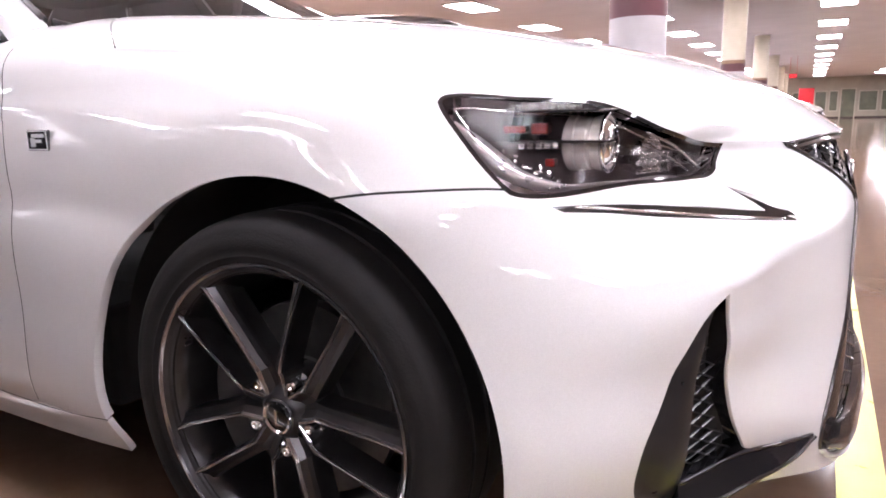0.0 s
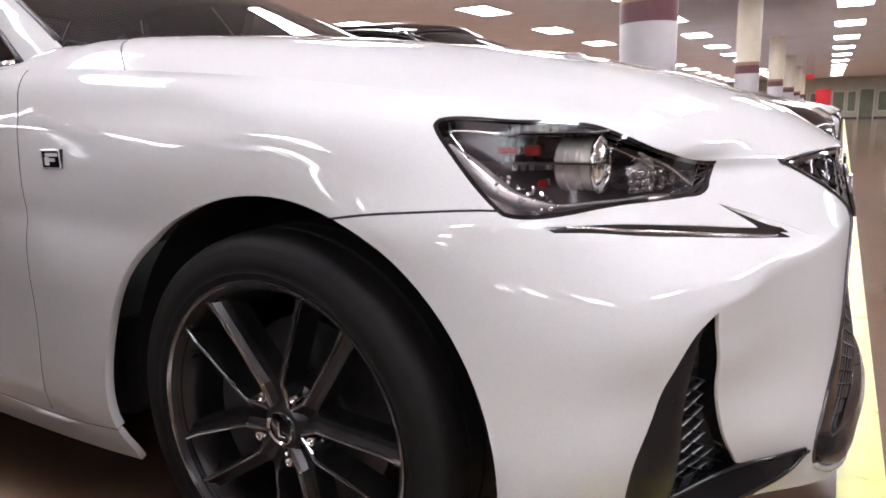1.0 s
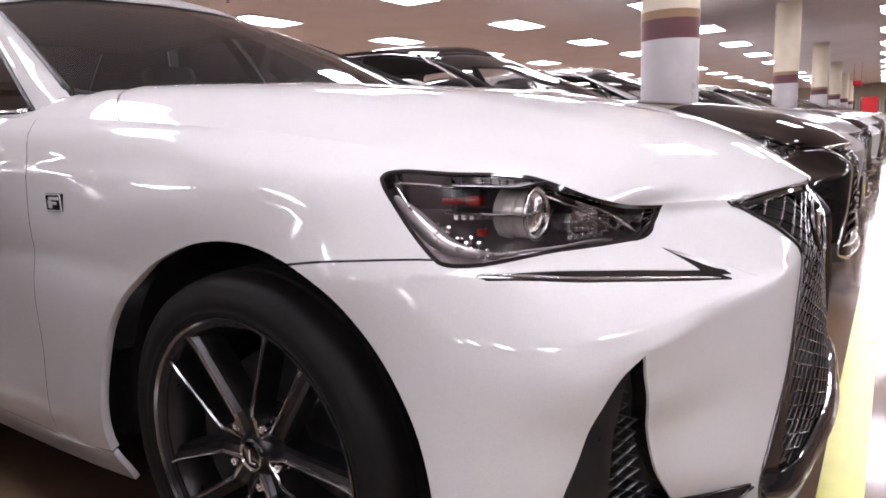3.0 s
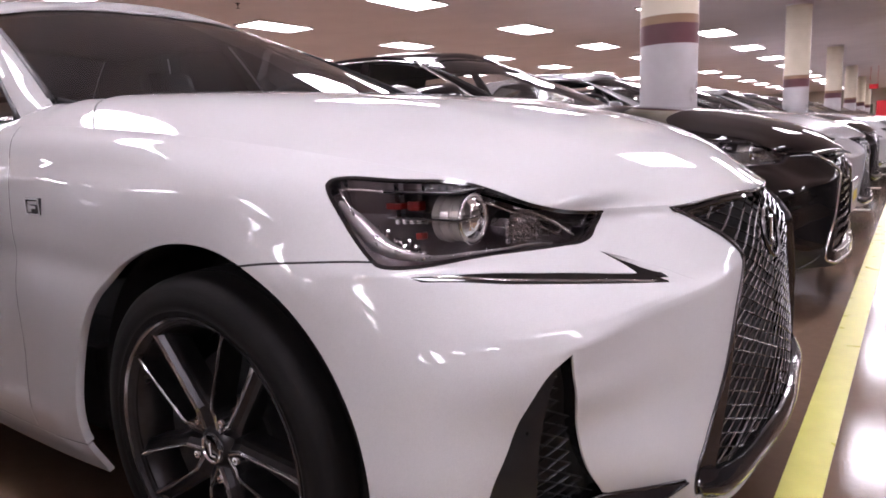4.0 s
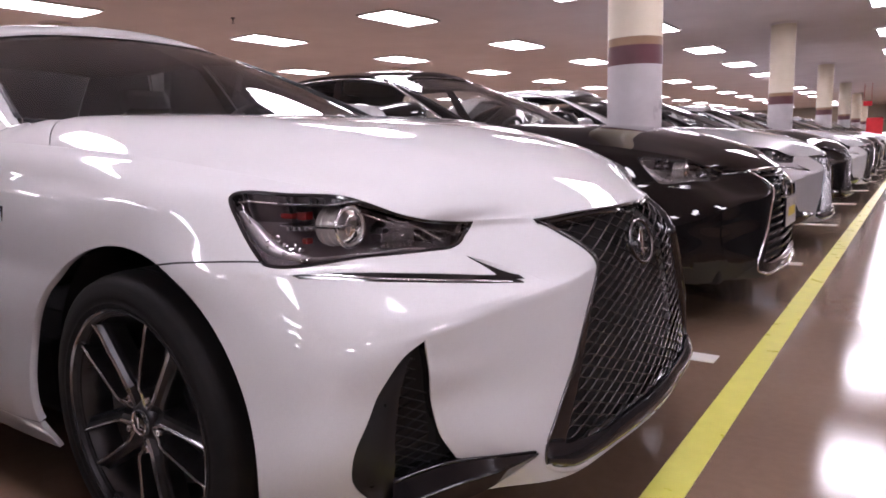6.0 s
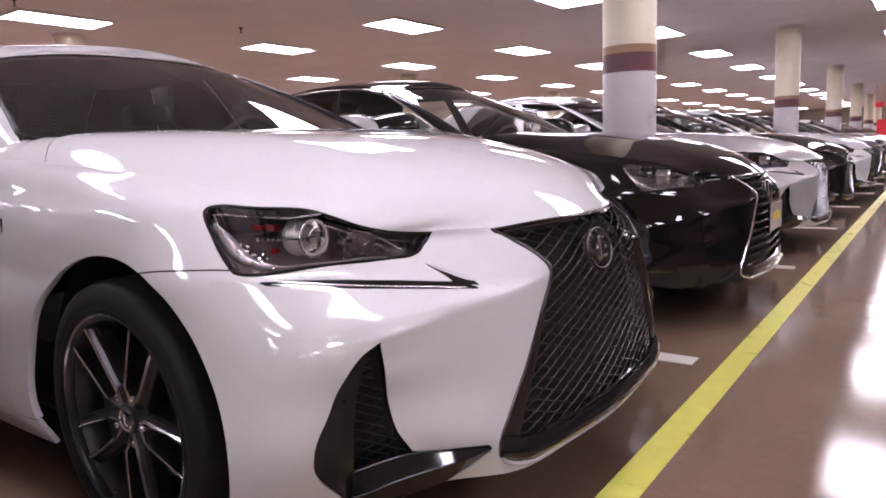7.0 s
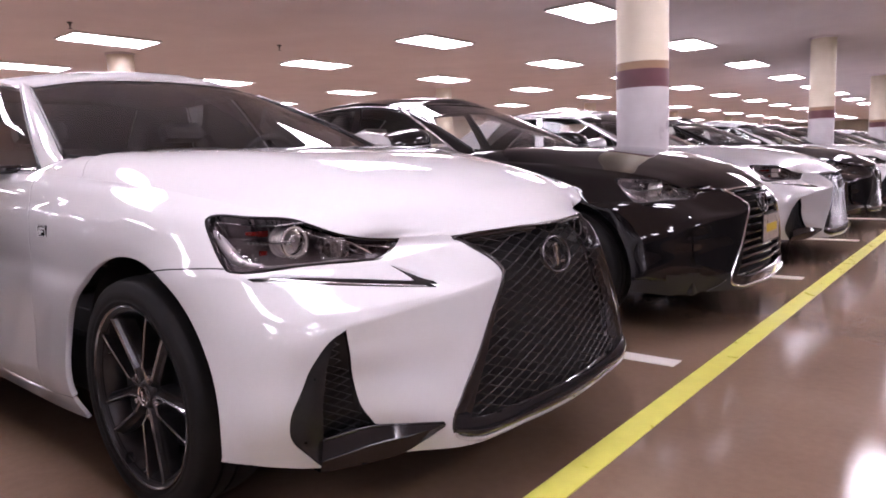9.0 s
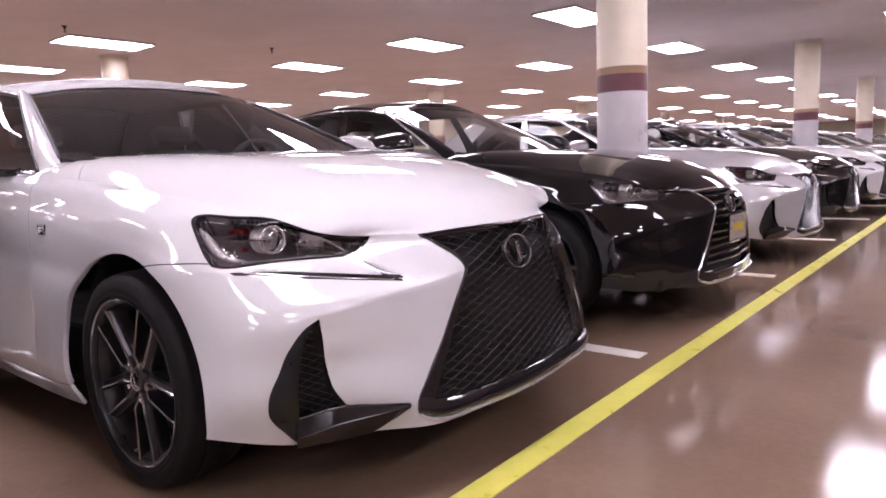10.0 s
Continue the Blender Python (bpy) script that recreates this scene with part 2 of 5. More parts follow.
RUNG = np.r_[0, np.cumsum([0.08, 0.15, 0.14, 0.036, 0.045, 0.065, 0.075, 0.065])]
TOP = float(RUNG[-1])
NET = []
for line in LINES:
    a = np.array(line, float)
    lo, hi = a[1].copy(), a[-2].copy()
    lo[0], hi[0] = 2 * TAIL - lo[0], 2 * NOSE - hi[0]
    lo[2], hi[2] = -lo[2], -hi[2]
    NET.append(np.vstack([lo, a, hi]))


def skin(u, v):
    """Points of the right side at run u and rung v."""
    u, v = np.asarray(u, float), np.asarray(v, float)
    rows = np.stack([hermite(a[:, 0], a[:, 1:], u) for a in NET], 1)
    h = np.diff(RUNG)
    s = np.diff(rows, axis=1) / h[None, :, None]
    m = np.empty_like(rows)
    m[:, 0], m[:, -1] = s[:, 0], s[:, -1]
    m[:, 1:-1] = (s[:, :-1] * h[None, 1:, None] + s[:, 1:] * h[None, :-1, None]) / (h[1:] + h[:-1])[None, :, None]
    i = np.clip(np.searchsorted(RUNG, v) - 1, 0, len(h) - 1)
    w = ((v - RUNG[i]) / h[i])[:, None]
    n = np.arange(len(u))
    hi = h[i][:, None]
    p = (2 * w**3 - 3 * w**2 + 1) * rows[n, i] + (w**3 - 2 * w**2 + w) * hi * m[n, i] + (3 * w**2 - 2 * w**3) * rows[n, i + 1] + (w**3 - w**2) * hi * m[n, i + 1]
    # crisp edges: from the corner vent to the blade's tip, and the shoulder behind the front wheel
    ease = lambda x: np.clip(x, 0, 1) ** 2 * (3 - 2 * np.clip(x, 0, 1))
    fold = lambda a, b: rows[:, a] + (rows[:, b] - rows[:, a]) * ((v - RUNG[a]) / (RUNG[b] - RUNG[a]))[:, None]
    nose_u = np.clip((u - 0.55) / 0.09, 0, 1) * np.clip((1.05 - u) / 0.1, 0, 1)
    nose_k = nose_u * ease((v - RUNG[3] + 0.125) / 0.075) * (v <= RUNG[3])
    over_k = nose_u * ease((RUNG[4] - v) / 0.026) * (v > RUNG[3])
    side_k = ease((0.05 - u) / 0.25)
    low_k = side_k * ease((v - RUNG[7] + 0.05) / 0.035) * (v <= RUNG[7])
    top_k = side_k * (v > RUNG[7])
    bulge = 0.0105 * np.sin(np.pi * np.clip((v - RUNG[7]) / (RUNG[8] - RUNG[7]), 0, 1))
    p = p + (fold(2, 3) - p) * nose_k[:, None] + (fold(3, 4) - p) * over_k[:, None] + (fold(6, 7) - p) * low_k[:, None] + (fold(7, 8) + np.array((0, -0.7, 0.7)) * bulge[:, None] - p) * top_k[:, None]
    # the bumper's corner swells between the vent's top and the headlamp
    swell = 0.009 * np.exp(-((u - 0.60) / 0.14) ** 2 - ((v - RUNG[4] - 0.012) / 0.095) ** 2)
    p = p + np.array((0.62, -0.62, 0.48)) * (swell * (1 - ease((u - 0.50) / 0.12) * (1 - ease((v - RUNG[3] + 0.004) / 0.045))))[:, None]
    # a flat band round each wheel opening
    for ax in (0.0, -2.8):
        r = np.hypot(p[:, 0] - ax, p[:, 2] - 0.31)
        k = 0.006 * np.log1p(np.exp(np.clip((0.478 - r) / 0.006, -30, 30)))
        out = np.clip((0.80 - r) / 0.32, 0, 1)
        out = out * out * (3 - 2 * out)
        p[:, 1] += (0.10 * np.minimum(k, 0.1) - 0.0085 * out) * np.clip((p[:, 2] - 0.2) / 0.1, 0, 1)
    return p


def skin_normal(u, v):
    e = 0.004
    u0, u1 = np.maximum(u - e, TAIL), np.minimum(u + e, NOSE)
    v0, v1 = np.maximum(v - e, 0), np.minimum(v + e, TOP)
    a, b = skin(u1, v) - skin(u0, v), skin(u, v1) - skin(u, v0)
    n = np.cross(a, b)
    n /= np.maximum(np.linalg.norm(n, axis=1), 1e-9)[:, None]
    end = np.abs(u - NOSE) < 1e-6
    n[end, 1] = 0
    return n / np.linalg.norm(n, axis=1)[:, None]


GU, GV = np.meshgrid(np.linspace(TAIL, NOSE, 900), np.linspace(0, TOP, 110), indexing="ij")
GP = skin(GU.ravel(), GV.ravel())
GU, GV = GU.ravel(), GV.ravel()


def onto(pts):
    """Run and rung of the places on the skin nearest to points."""
    out = []
    for q in np.atleast_2d(np.array(pts, float)):
        i = np.argmin(((GP - q) ** 2).sum(1))
        u, v = GU[i], GV[i]
        for _ in range(4):
            e = 1e-3
            p = skin([u, min(u + e, NOSE + e), u], [v, v, v + e])
            J = np.stack([(p[1] - p[0]) / e, (p[2] - p[0]) / e], 1)
            d = np.linalg.lstsq(J, q - p[0], rcond=None)[0]
            u, v = np.clip(u + np.clip(d[0], -0.02, 0.02), TAIL, NOSE), np.clip(v + np.clip(d[1], -0.02, 0.02), 0, TOP)
        out.append((u, v))
    return np.array(out)


def outline(*runs, step=0.012):
    """A closed outline on the skin (run, rung) from smooth stretches that meet in corners."""
    uv = np.vstack([spline(onto(r), step)[:-1] for r in runs])
    return np.clip(uv, (TAIL, 0), (NOSE, TOP))


def strip(pts, half=0.0019, step=0.02):
    """The narrow closed outline of a panel gap along a curve."""
    c = onto(spline(pts, step))
    p = skin(c[:, 0], c[:, 1])
    n = skin_normal(c[:, 0], c[:, 1])
    t = np.gradient(p, axis=0)
    side = np.cross(n, t)
    side /= np.linalg.norm(side, axis=1)[:, None]
    return np.vstack([onto(p + side * half), onto(p - side * half)[::-1]])


def inset(uv, d):
    """An outline drawn inwards on the skin by d (d may be one value a point)."""
    p, n = skin(uv[:, 0], uv[:, 1]), skin_normal(uv[:, 0], uv[:, 1])
    t = np.roll(p, -1, 0) - np.roll(p, 1, 0)
    side = np.cross(n, t)
    side /= np.maximum(np.linalg.norm(side, axis=1), 1e-9)[:, None]
    area = 0.5 * np.sum(uv[:, 0] * np.roll(uv[:, 1], -1) - np.roll(uv[:, 0], -1) * uv[:, 1])
    return onto(p + side * np.reshape(d, (-1, 1)) * (1 if area > 0 else -1))


def inside(poly, u, v):
    x, y = poly[:, 0], poly[:, 1]
    x2, y2 = np.roll(x, -1), np.roll(y, -1)
    c = np.zeros(len(u), bool)
    for a, b, a2, b2 in zip(x, y, x2, y2):
        if b != b2:
            c ^= ((b > v) != (b2 > v)) & (u < (a2 - a) * (v - b) / (b2 - b) + a)
    return c


def cut_skin(lines, regions):
    """Triangulates the skin along closed outlines. regions: (name, test(u, v)) in order of right. Returns per region uv and triangles."""
    from mathutils.geometry import delaunay_2d_cdt
    us = np.r_[np.arange(TAIL, -0.7, 0.06), np.arange(-0.7, NOSE - 0.006, 0.0125), NOSE]
    vs = np.linspace(0, TOP, 54)
    g = np.array([(u, v) for u in us for v in vs])
    feats = np.vstack(lines)
    keep = np.ones(len(g), bool)
    edge = (g[:, 0] == TAIL) | (g[:, 0] == NOSE) | (g[:, 1] == 0) | (g[:, 1] == TOP)
    for q in feats:
        keep &= ((g - q) ** 2).sum(1) > 0.0045**2
    g = g[keep | edge]
    co = [Vector(p) for p in g]
    ed = []
    for l in lines:
        k = len(co)
        co += [Vector(p) for p in l]
        ed += [(k + i, k + (i + 1) % len(l)) for i in range(len(l))]
    vv, _, ff, *_ = delaunay_2d_cdt(co, ed, [], 0, 1e-5)
    uv = np.array([tuple(p) for p in vv])
    tri = np.array([f for f in ff if len(f) == 3])
    c = uv[tri].mean(1)
    a, b, d = uv[tri[:, 0]], uv[tri[:, 1]], uv[tri[:, 2]]
    area = (b[:, 0] - a[:, 0]) * (d[:, 1] - a[:, 1]) - (b[:, 1] - a[:, 1]) * (d[:, 0] - a[:, 0])
    tri = np.where((area < 0)[:, None], tri[:, ::-1], tri)
    free = np.ones(len(tri), bool)
    out = {}
    for name, test in regions:
        pick = free & test(c[:, 0], c[:, 1])
        free &= ~pick
        out[name] = (uv, tri[pick])
    return out


def panel(name, cut, mat, sides=(1, -1), depth=0.012, sink=0.0, rim=True, swell=None):
    """A mesh of one region of the skin, with turned-in edges, on the right side (1), the left (-1) or both in one mesh."""
    uv, tri = cut
    used = np.unique(tri)
    back = {int(q): i for i, q in enumerate(used)}
    f = np.array([[back[int(q)] for q in t] for t in tri])
    p = skin(uv[used, 0], uv[used, 1])
    n = skin_normal(uv[used, 0], uv[used, 1])
    p = p - n * sink
    if swell:
        # a rounded section: the surface lifted by swell(points), its normals taken anew
        u, v, e = uv[used, 0], uv[used, 1], 0.003
        lift = lambda a, b: skin(a, b) + skin_normal(a, b) * swell(skin(a, b))[:, None]
        p = lift(u, v)
        n = np.cross(lift(np.minimum(u + e, NOSE), v) - lift(np.minimum(u, NOSE) - e, v), lift(u, v + e) - lift(u, np.maximum(v - e, 0)))
        n /= np.maximum(np.linalg.norm(n, axis=1), 1e-9)[:, None]
        n[np.abs(u - NOSE) < 1e-6, 1] = 0
    V, N, F = [p], [n], [f]
    if rim:
        seen = {}
        for t in f:
            for a, b in ((t[0], t[1]), (t[1], t[2]), (t[2], t[0])):
                seen[(a, b)] = seen.get((a, b), 0) + 1
        rims = [(a, b) for a, b in seen if (b, a) not in seen]
        k = len(p)
        rv, rn, rf = [], [], []
        for a, b in rims:
            if abs(uv[used[a], 0] - NOSE) < 1e-6 and abs(uv[used[b], 0] - NOSE) < 1e-6 or uv[used[a], 0] < TAIL + 1e-6 and uv[used[b], 0] < TAIL + 1e-6:
                continue
            out = np.cross(p[b] - p[a], n[a])
            out /= max(np.linalg.norm(out), 1e-9)
            q = k + len(rv)
            rv += [p[a], p[b], p[b] - n[b] * depth, p[a] - n[a] * depth]
            rn += [(out + n[a]) / 1.414, (out + n[b]) / 1.414, out, out]
            rf += [(q, q + 3, q + 2), (q, q + 2, q + 1)]
        if rv:
            V.append(np.array(rv)), N.append(np.array(rn)), F.append(np.array(rf))
    p, n, f = np.vstack(V), np.vstack(N), np.vstack(F)
    P, Q, G = [], [], []
    for s in sides:
        k = sum(len(a) for a in P)
        P.append(p * (1, s, 1)), Q.append(n * (1, s, 1))
        G.append((f if s == 1 else f[:, ::-1]) + k)
    return mesh_of(name, np.vstack(P), np.vstack(G), mat, np.vstack(Q))


# ---------------------------------------------------------------- cuts in the skin
def arch(ax):
    """The wheel opening: a round head and legs down to the sill."""
    a = np.radians(np.linspace(-12, 196, 60))
    pts = [(ax + 0.40, -0.86, 0.10), (ax + 0.405, -0.86, 0.20)] if ax else [(0.447, -0.86, 0.10), (0.434, -0.86, 0.232)]
    wide = lambda q: 0.391 + 0.010 * min(1, max(0, (math.degrees(q) - 115) / 50))
    pts += [(ax + 0.007 + wide(q) * math.cos(q), -0.9, 0.31 + wide(q) * math.sin(q)) for q in a]
    pts += [(ax - 0.377, -0.88, 0.19), (ax - 0.375, -0.88, 0.10)]
    uv = onto(pts)
    uv[0, 1] = uv[-1, 1] = 0.0
    return uv


ARCH_F, ARCH_R = arch(0.0), arch(-2.8)
HEAD = outline([(0.374, -0.818, 0.676), (0.315, -0.815, 0.735), (0.268, -0.800, 0.782), (0.262, -0.796, 0.793)],
               [(0.262, -0.796, 0.793), (0.264, -0.786, 0.803), (0.278, -0.773, 0.806), (0.36, -0.730, 0.800), (0.43, -0.685, 0.794), (0.468, -0.659, 0.786), (0.503, -0.624, 0.766), (0.533, -0.580, 0.745), (0.553, -0.52, 0.731), (0.577, -0.449, 0.724)],
               [(0.577, -0.449, 0.724), (0.573, -0.460, 0.706), (0.574, -0.490, 0.686), (0.566, -0.517, 0.676), (0.550, -0.545, 0.674)],
               [(0.550, -0.545, 0.674), (0.46, -0.71, 0.670), (0.38, -0.812, 0.671), (0.374, -0.818, 0.676)])
HEAD[:, 1] = np.minimum(HEAD[:, 1], TOP - 0.002)
BLADE = outline([(0.430, -0.798, 0.667), (0.424, -0.802, 0.662), (0.436, -0.793, 0.654)],
                [(0.436, -0.793, 0.654), (0.471, -0.757, 0.647), (0.521, -0.699, 0.636), (0.576, -0.615, 0.6235), (0.636, -0.518, 0.611), (0.675, -0.460, 0.602), (0.716, -0.398, 0.595)],
                [(0.716, -0.398, 0.595), (0.679, -0.425, 0.620), (0.638, -0.462, 0.643), (0.594, -0.505, 0.667)],
                [(0.594, -0.505, 0.667), (0.626, -0.487, 0.643), (0.645, -0.478, 0.624)],
                [(0.645, -0.478, 0.624), (0.595, -0.556, 0.637), (0.533, -0.660, 0.652), (0.478, -0.742, 0.663), (0.430, -0.798, 0.667)], step=0.006)
VENT = outline([(0.629, -0.690, 0.545), (0.610, -0.722, 0.524), (0.580, -0.756, 0.470), (0.556, -0.779, 0.402), (0.539, -0.797, 0.342), (0.534, -0.786, 0.285), (0.552, -0.745, 0.228)],
               [(0.552, -0.745, 0.228), (0.556, -0.725, 0.20)],
               [(0.556, -0.725, 0.20), (0.655, -0.555, 0.20)],
               [(0.655, -0.555, 0.20), (0.70, -0.515, 0.245), (0.732, -0.488, 0.272)],
               [(0.732, -0.488, 0.272), (0.735, -0.483, 0.281), (0.730, -0.493, 0.286)],
               [(0.730, -0.493, 0.286), (0.69, -0.560, 0.299), (0.655, -0.618, 0.308), (0.642, -0.636, 0.316)],
               [(0.642, -0.636, 0.316), (0.634, -0.662, 0.355), (0.627, -0.676, 0.415), (0.629, -0.683, 0.475), (0.629, -0.690, 0.545)])
VENT_OUT = outline([(0.640, -0.700, 0.560), (0.619, -0.708, 0.528), (0.606, -0.719, 0.498), (0.594, -0.730, 0.446), (0.584, -0.735, 0.392), (0.577, -0.735, 0.313), (0.574, -0.727, 0.205)],
                   [(0.574, -0.727, 0.205), (0.47, -0.83, 0.23)], [(0.47, -0.83, 0.23), (0.50, -0.80, 0.45), (0.640, -0.700, 0.560)])
GRILLE = outline([(0.742, 0.0, 0.720), (0.708, -0.19, 0.721), (0.657, -0.34, 0.716)],
                 [(0.657, -0.34, 0.716), (0.70, -0.312, 0.690), (0.745, -0.283, 0.655), (0.768, -0.272, 0.630), (0.771, -0.280, 0.600), (0.770, -0.325, 0.53), (0.767, -0.380, 0.44), (0.752, -0.440, 0.335), (0.744, -0.465, 0.285), (0.750, -0.468, 0.252), (0.775, -0.415, 0.228), (0.79, -0.30, 0.221), (0.80, -0.15, 0.217), (0.803, 0.0, 0.216)],
                 [(0.803, 0.0, 0.216), (0.812, 0.0, 0.27), (0.80, 0.0, 0.60), (0.742, 0.0, 0.720)])
on_mid = lambda uv: np.where(np.abs(uv[:, :1] - NOSE) < 0.012, np.c_[np.full(len(uv), NOSE), uv[:, 1]], uv)
GRILLE = on_mid(GRILLE)
GAPS = [strip([(0.13, -0.885, 0.672), (0.242, -0.88, 0.688), (0.372, -0.82, 0.685)]),
        strip([(-0.632, -0.83, 0.915), (-0.618, -0.85, 0.89), (-0.606, -0.88, 0.85), (-0.597, -0.9, 0.75), (-0.588, -0.91, 0.5), (-0.583, -0.905, 0.258)], 0.0024),
        strip([(-0.375, -0.89, 0.253), (-0.60, -0.89, 0.253), (-1.2, -0.90, 0.253), (-2.36, -0.90, 0.256)]),
        strip([(-1.68, -0.83, 0.935), (-1.68, -0.90, 0.7), (-1.68, -0.90, 0.256)]),
        strip([(-2.62, -0.83, 0.94), (-2.50, -0.89, 0.80), (-2.42, -0.9, 0.66)]),
        strip([(-3.20, -0.88, 0.62), (-3.55, -0.8, 0.65), (-3.78, -0.5, 0.66), (-3.80, -0.02, 0.66)])]
LIP = strip([(0.75, -0.46, 0.2852), (0.775, -0.38, 0.2756), (0.79, -0.30, 0.266), (0.80, -0.15, 0.266), (0.805, -0.003, 0.266)], 0.0005)
ARM = strip([(0.596, -0.504, 0.6655), (0.614, -0.490, 0.654), (0.634, -0.474, 0.642), (0.655, -0.455, 0.6270), (0.672, -0.438, 0.6180)], 0.0004)
TIP = strip([(0.640, -0.486, 0.6262), (0.655, -0.470, 0.6212), (0.675, -0.447, 0.6150), (0.695, -0.424, 0.6080), (0.712, -0.402, 0.5990)], 0.0004)
HEAD_IN = inset(HEAD, 0.0062)
gz = skin(GRILLE[:, 0], GRILLE[:, 1])[:, 2]
MESH_IN = inset(GRILLE, 0.010 + 0.038 * np.clip((0.57 - gz) / 0.3, 0, 1) * np.interp(gz, [0.225, 0.25, 0.285], [0.3, 0.6, 1.0]))
MESH_IN = on_mid(MESH_IN)


def mesh_area(u, v):
    """The part of the grille's opening that the mesh fills."""
    p = skin(u, v)
    return inside(MESH_IN, u, v) & (p[:, 2] > 0.266 + 0.12 * np.maximum(0, -p[:, 1] - 0.30)) | inside(GRILLE, u, v) & (u > NOSE - 0.08) & (p[:, 2] > 0.266) & (v < TOP - 0.018)


def xz(u, v):
    p = skin(u, v)
    return p[:, 0], p[:, 2]


def door_front(u, v):
    x, z = xz(u, v)
    return (x < np.interp(z, [0.258, 0.5, 0.75, 0.85, 0.89, 0.915], [-0.583, -0.588, -0.597, -0.606, -0.618, -0.632])) & (x > -1.68) & (z > 0.25)


def fender(u, v):
    x, z = xz(u, v)
    return (x > -0.7) & ((z > np.interp(x, [0.0, 0.13, 0.242, 0.372, 0.45, 0.7], [0.2, 0.672, 0.688, 0.69, 0.75, 0.76])) & (u < 0.75) | (x < 0))


REGIONS = [("arch", lambda u, v: inside(ARCH_F, u, v) | inside(ARCH_R, u, v)),
           ("gap", lambda u, v: np.any([inside(g, u, v) for g in GAPS], 0)),
           ("lens", lambda u, v: inside(HEAD_IN, u, v)), ("lamp_ring", lambda u, v: inside(HEAD, u, v)),
           ("blade", lambda u, v: inside(BLADE, u, v)), ("vent", lambda u, v: inside(VENT, u, v)),
           ("mesh", mesh_area), ("surround", lambda u, v: inside(GRILLE, u, v)),
           ("sill", lambda u, v: (u < -0.3) & (u > -2.5) & (xz(u, v)[1] < 0.254)),
           ("door_front", door_front),
           ("door_rear", lambda u, v: (u < -1.6) & (u > -2.62 + 0 * v) & (xz(u, v)[0] > np.interp(xz(u, v)[1], [0.25, 0.66, 0.80, 0.95], [-2.36, -2.42, -2.50, -2.63])) & (xz(u, v)[1] > 0.25)),
           ("fender", fender),
           ("rear_bumper", lambda u, v: (u < -3.15) & (xz(u, v)[1] < 0.65)),
           ("quarter", lambda u, v: u < -1.0),
           ("bumper", lambda u, v: u > -0.5)]
CUT = cut_skin([ARCH_F, ARCH_R, HEAD, HEAD_IN, BLADE, VENT, VENT_OUT, GRILLE, MESH_IN, LIP, TIP, ARM] + GAPS, REGIONS)

# ---------------------------------------------------------------- bonnet, cabin and roof of the sedan
HOOD_EDGE = np.array([(-0.80, -0.70, 0.989), (-0.45, -0.365, 0.988), (-0.15, -0.04, 0.966), (0.10, 0.21, 0.933), (0.35, 0.42, 0.885), (0.55, 0.545, 0.843), (0.80, 0.645, 0.797), (1.0, 0.745, 0.729)])


def hood_point(s, w):
    """s: 0 at the cowl, 1 at the nose; w: 0 at the shut line, 1 on the middle."""
    return deck(-0.45 + 1.45 * s + 0.088 * np.exp(-s / 0.09) * np.clip(1 - w / 0.115, 0, 1) ** 1.6, w)


def deck(u, w):
    """The bonnet's section at run u, carried on behind its rear corners."""
    s = (u + 0.45) / 1.45
    e = skin(u, np.full(len(u), TOP))
    calm = sum(skin(np.clip(u + d, TAIL, 1.0), np.full(len(u), TOP)) for d in (-0.18, -0.12, -0.06, 0.0, 0.06, 0.12, 0.18)) / 7
    k = np.clip(w / 0.20, 0, 1)
    k = (k * k * (3 - 2 * k) * np.clip((s - 0.35) / 0.15, 0, 1) * np.clip((1 - s) / 0.15, 0, 1))[:, None]
    e = e + (calm - e) * k
    c = hermite(HOOD_EDGE[:, 0], HOOD_EDGE[:, 1:], u)
    f, g = 1 - (1 - w) ** (2.6 + 10.5 * np.clip(1 - s / 0.45, 0, 1) ** 1.7), 1 - (1 - w) ** 1.9
    s = np.maximum(s, 0)
    front = np.clip((s - 0.62) / 0.38, 0, 1)
    f = f * (1 - front) + (1 - (1 - w) ** 1.9) * front
    p = np.stack([e[:, 0] + (c[:, 0] - e[:, 0]) * g, e[:, 1] * (1 - w), e[:, 2] + (c[:, 1] - e[:, 2]) * f], 1)
    p[:, 0] -= 0.085 * np.exp(-s / 0.12) * np.sin(np.pi * w) * (1 - w)
    # two soft ridges that run from the screen to the grille's corners
    y0 = -0.47 + 0.16 * s
    p[:, 2] += 0.0018 * np.exp(-((p[:, 1] - y0) / 0.060) ** 2) * (1 - front)
    return p


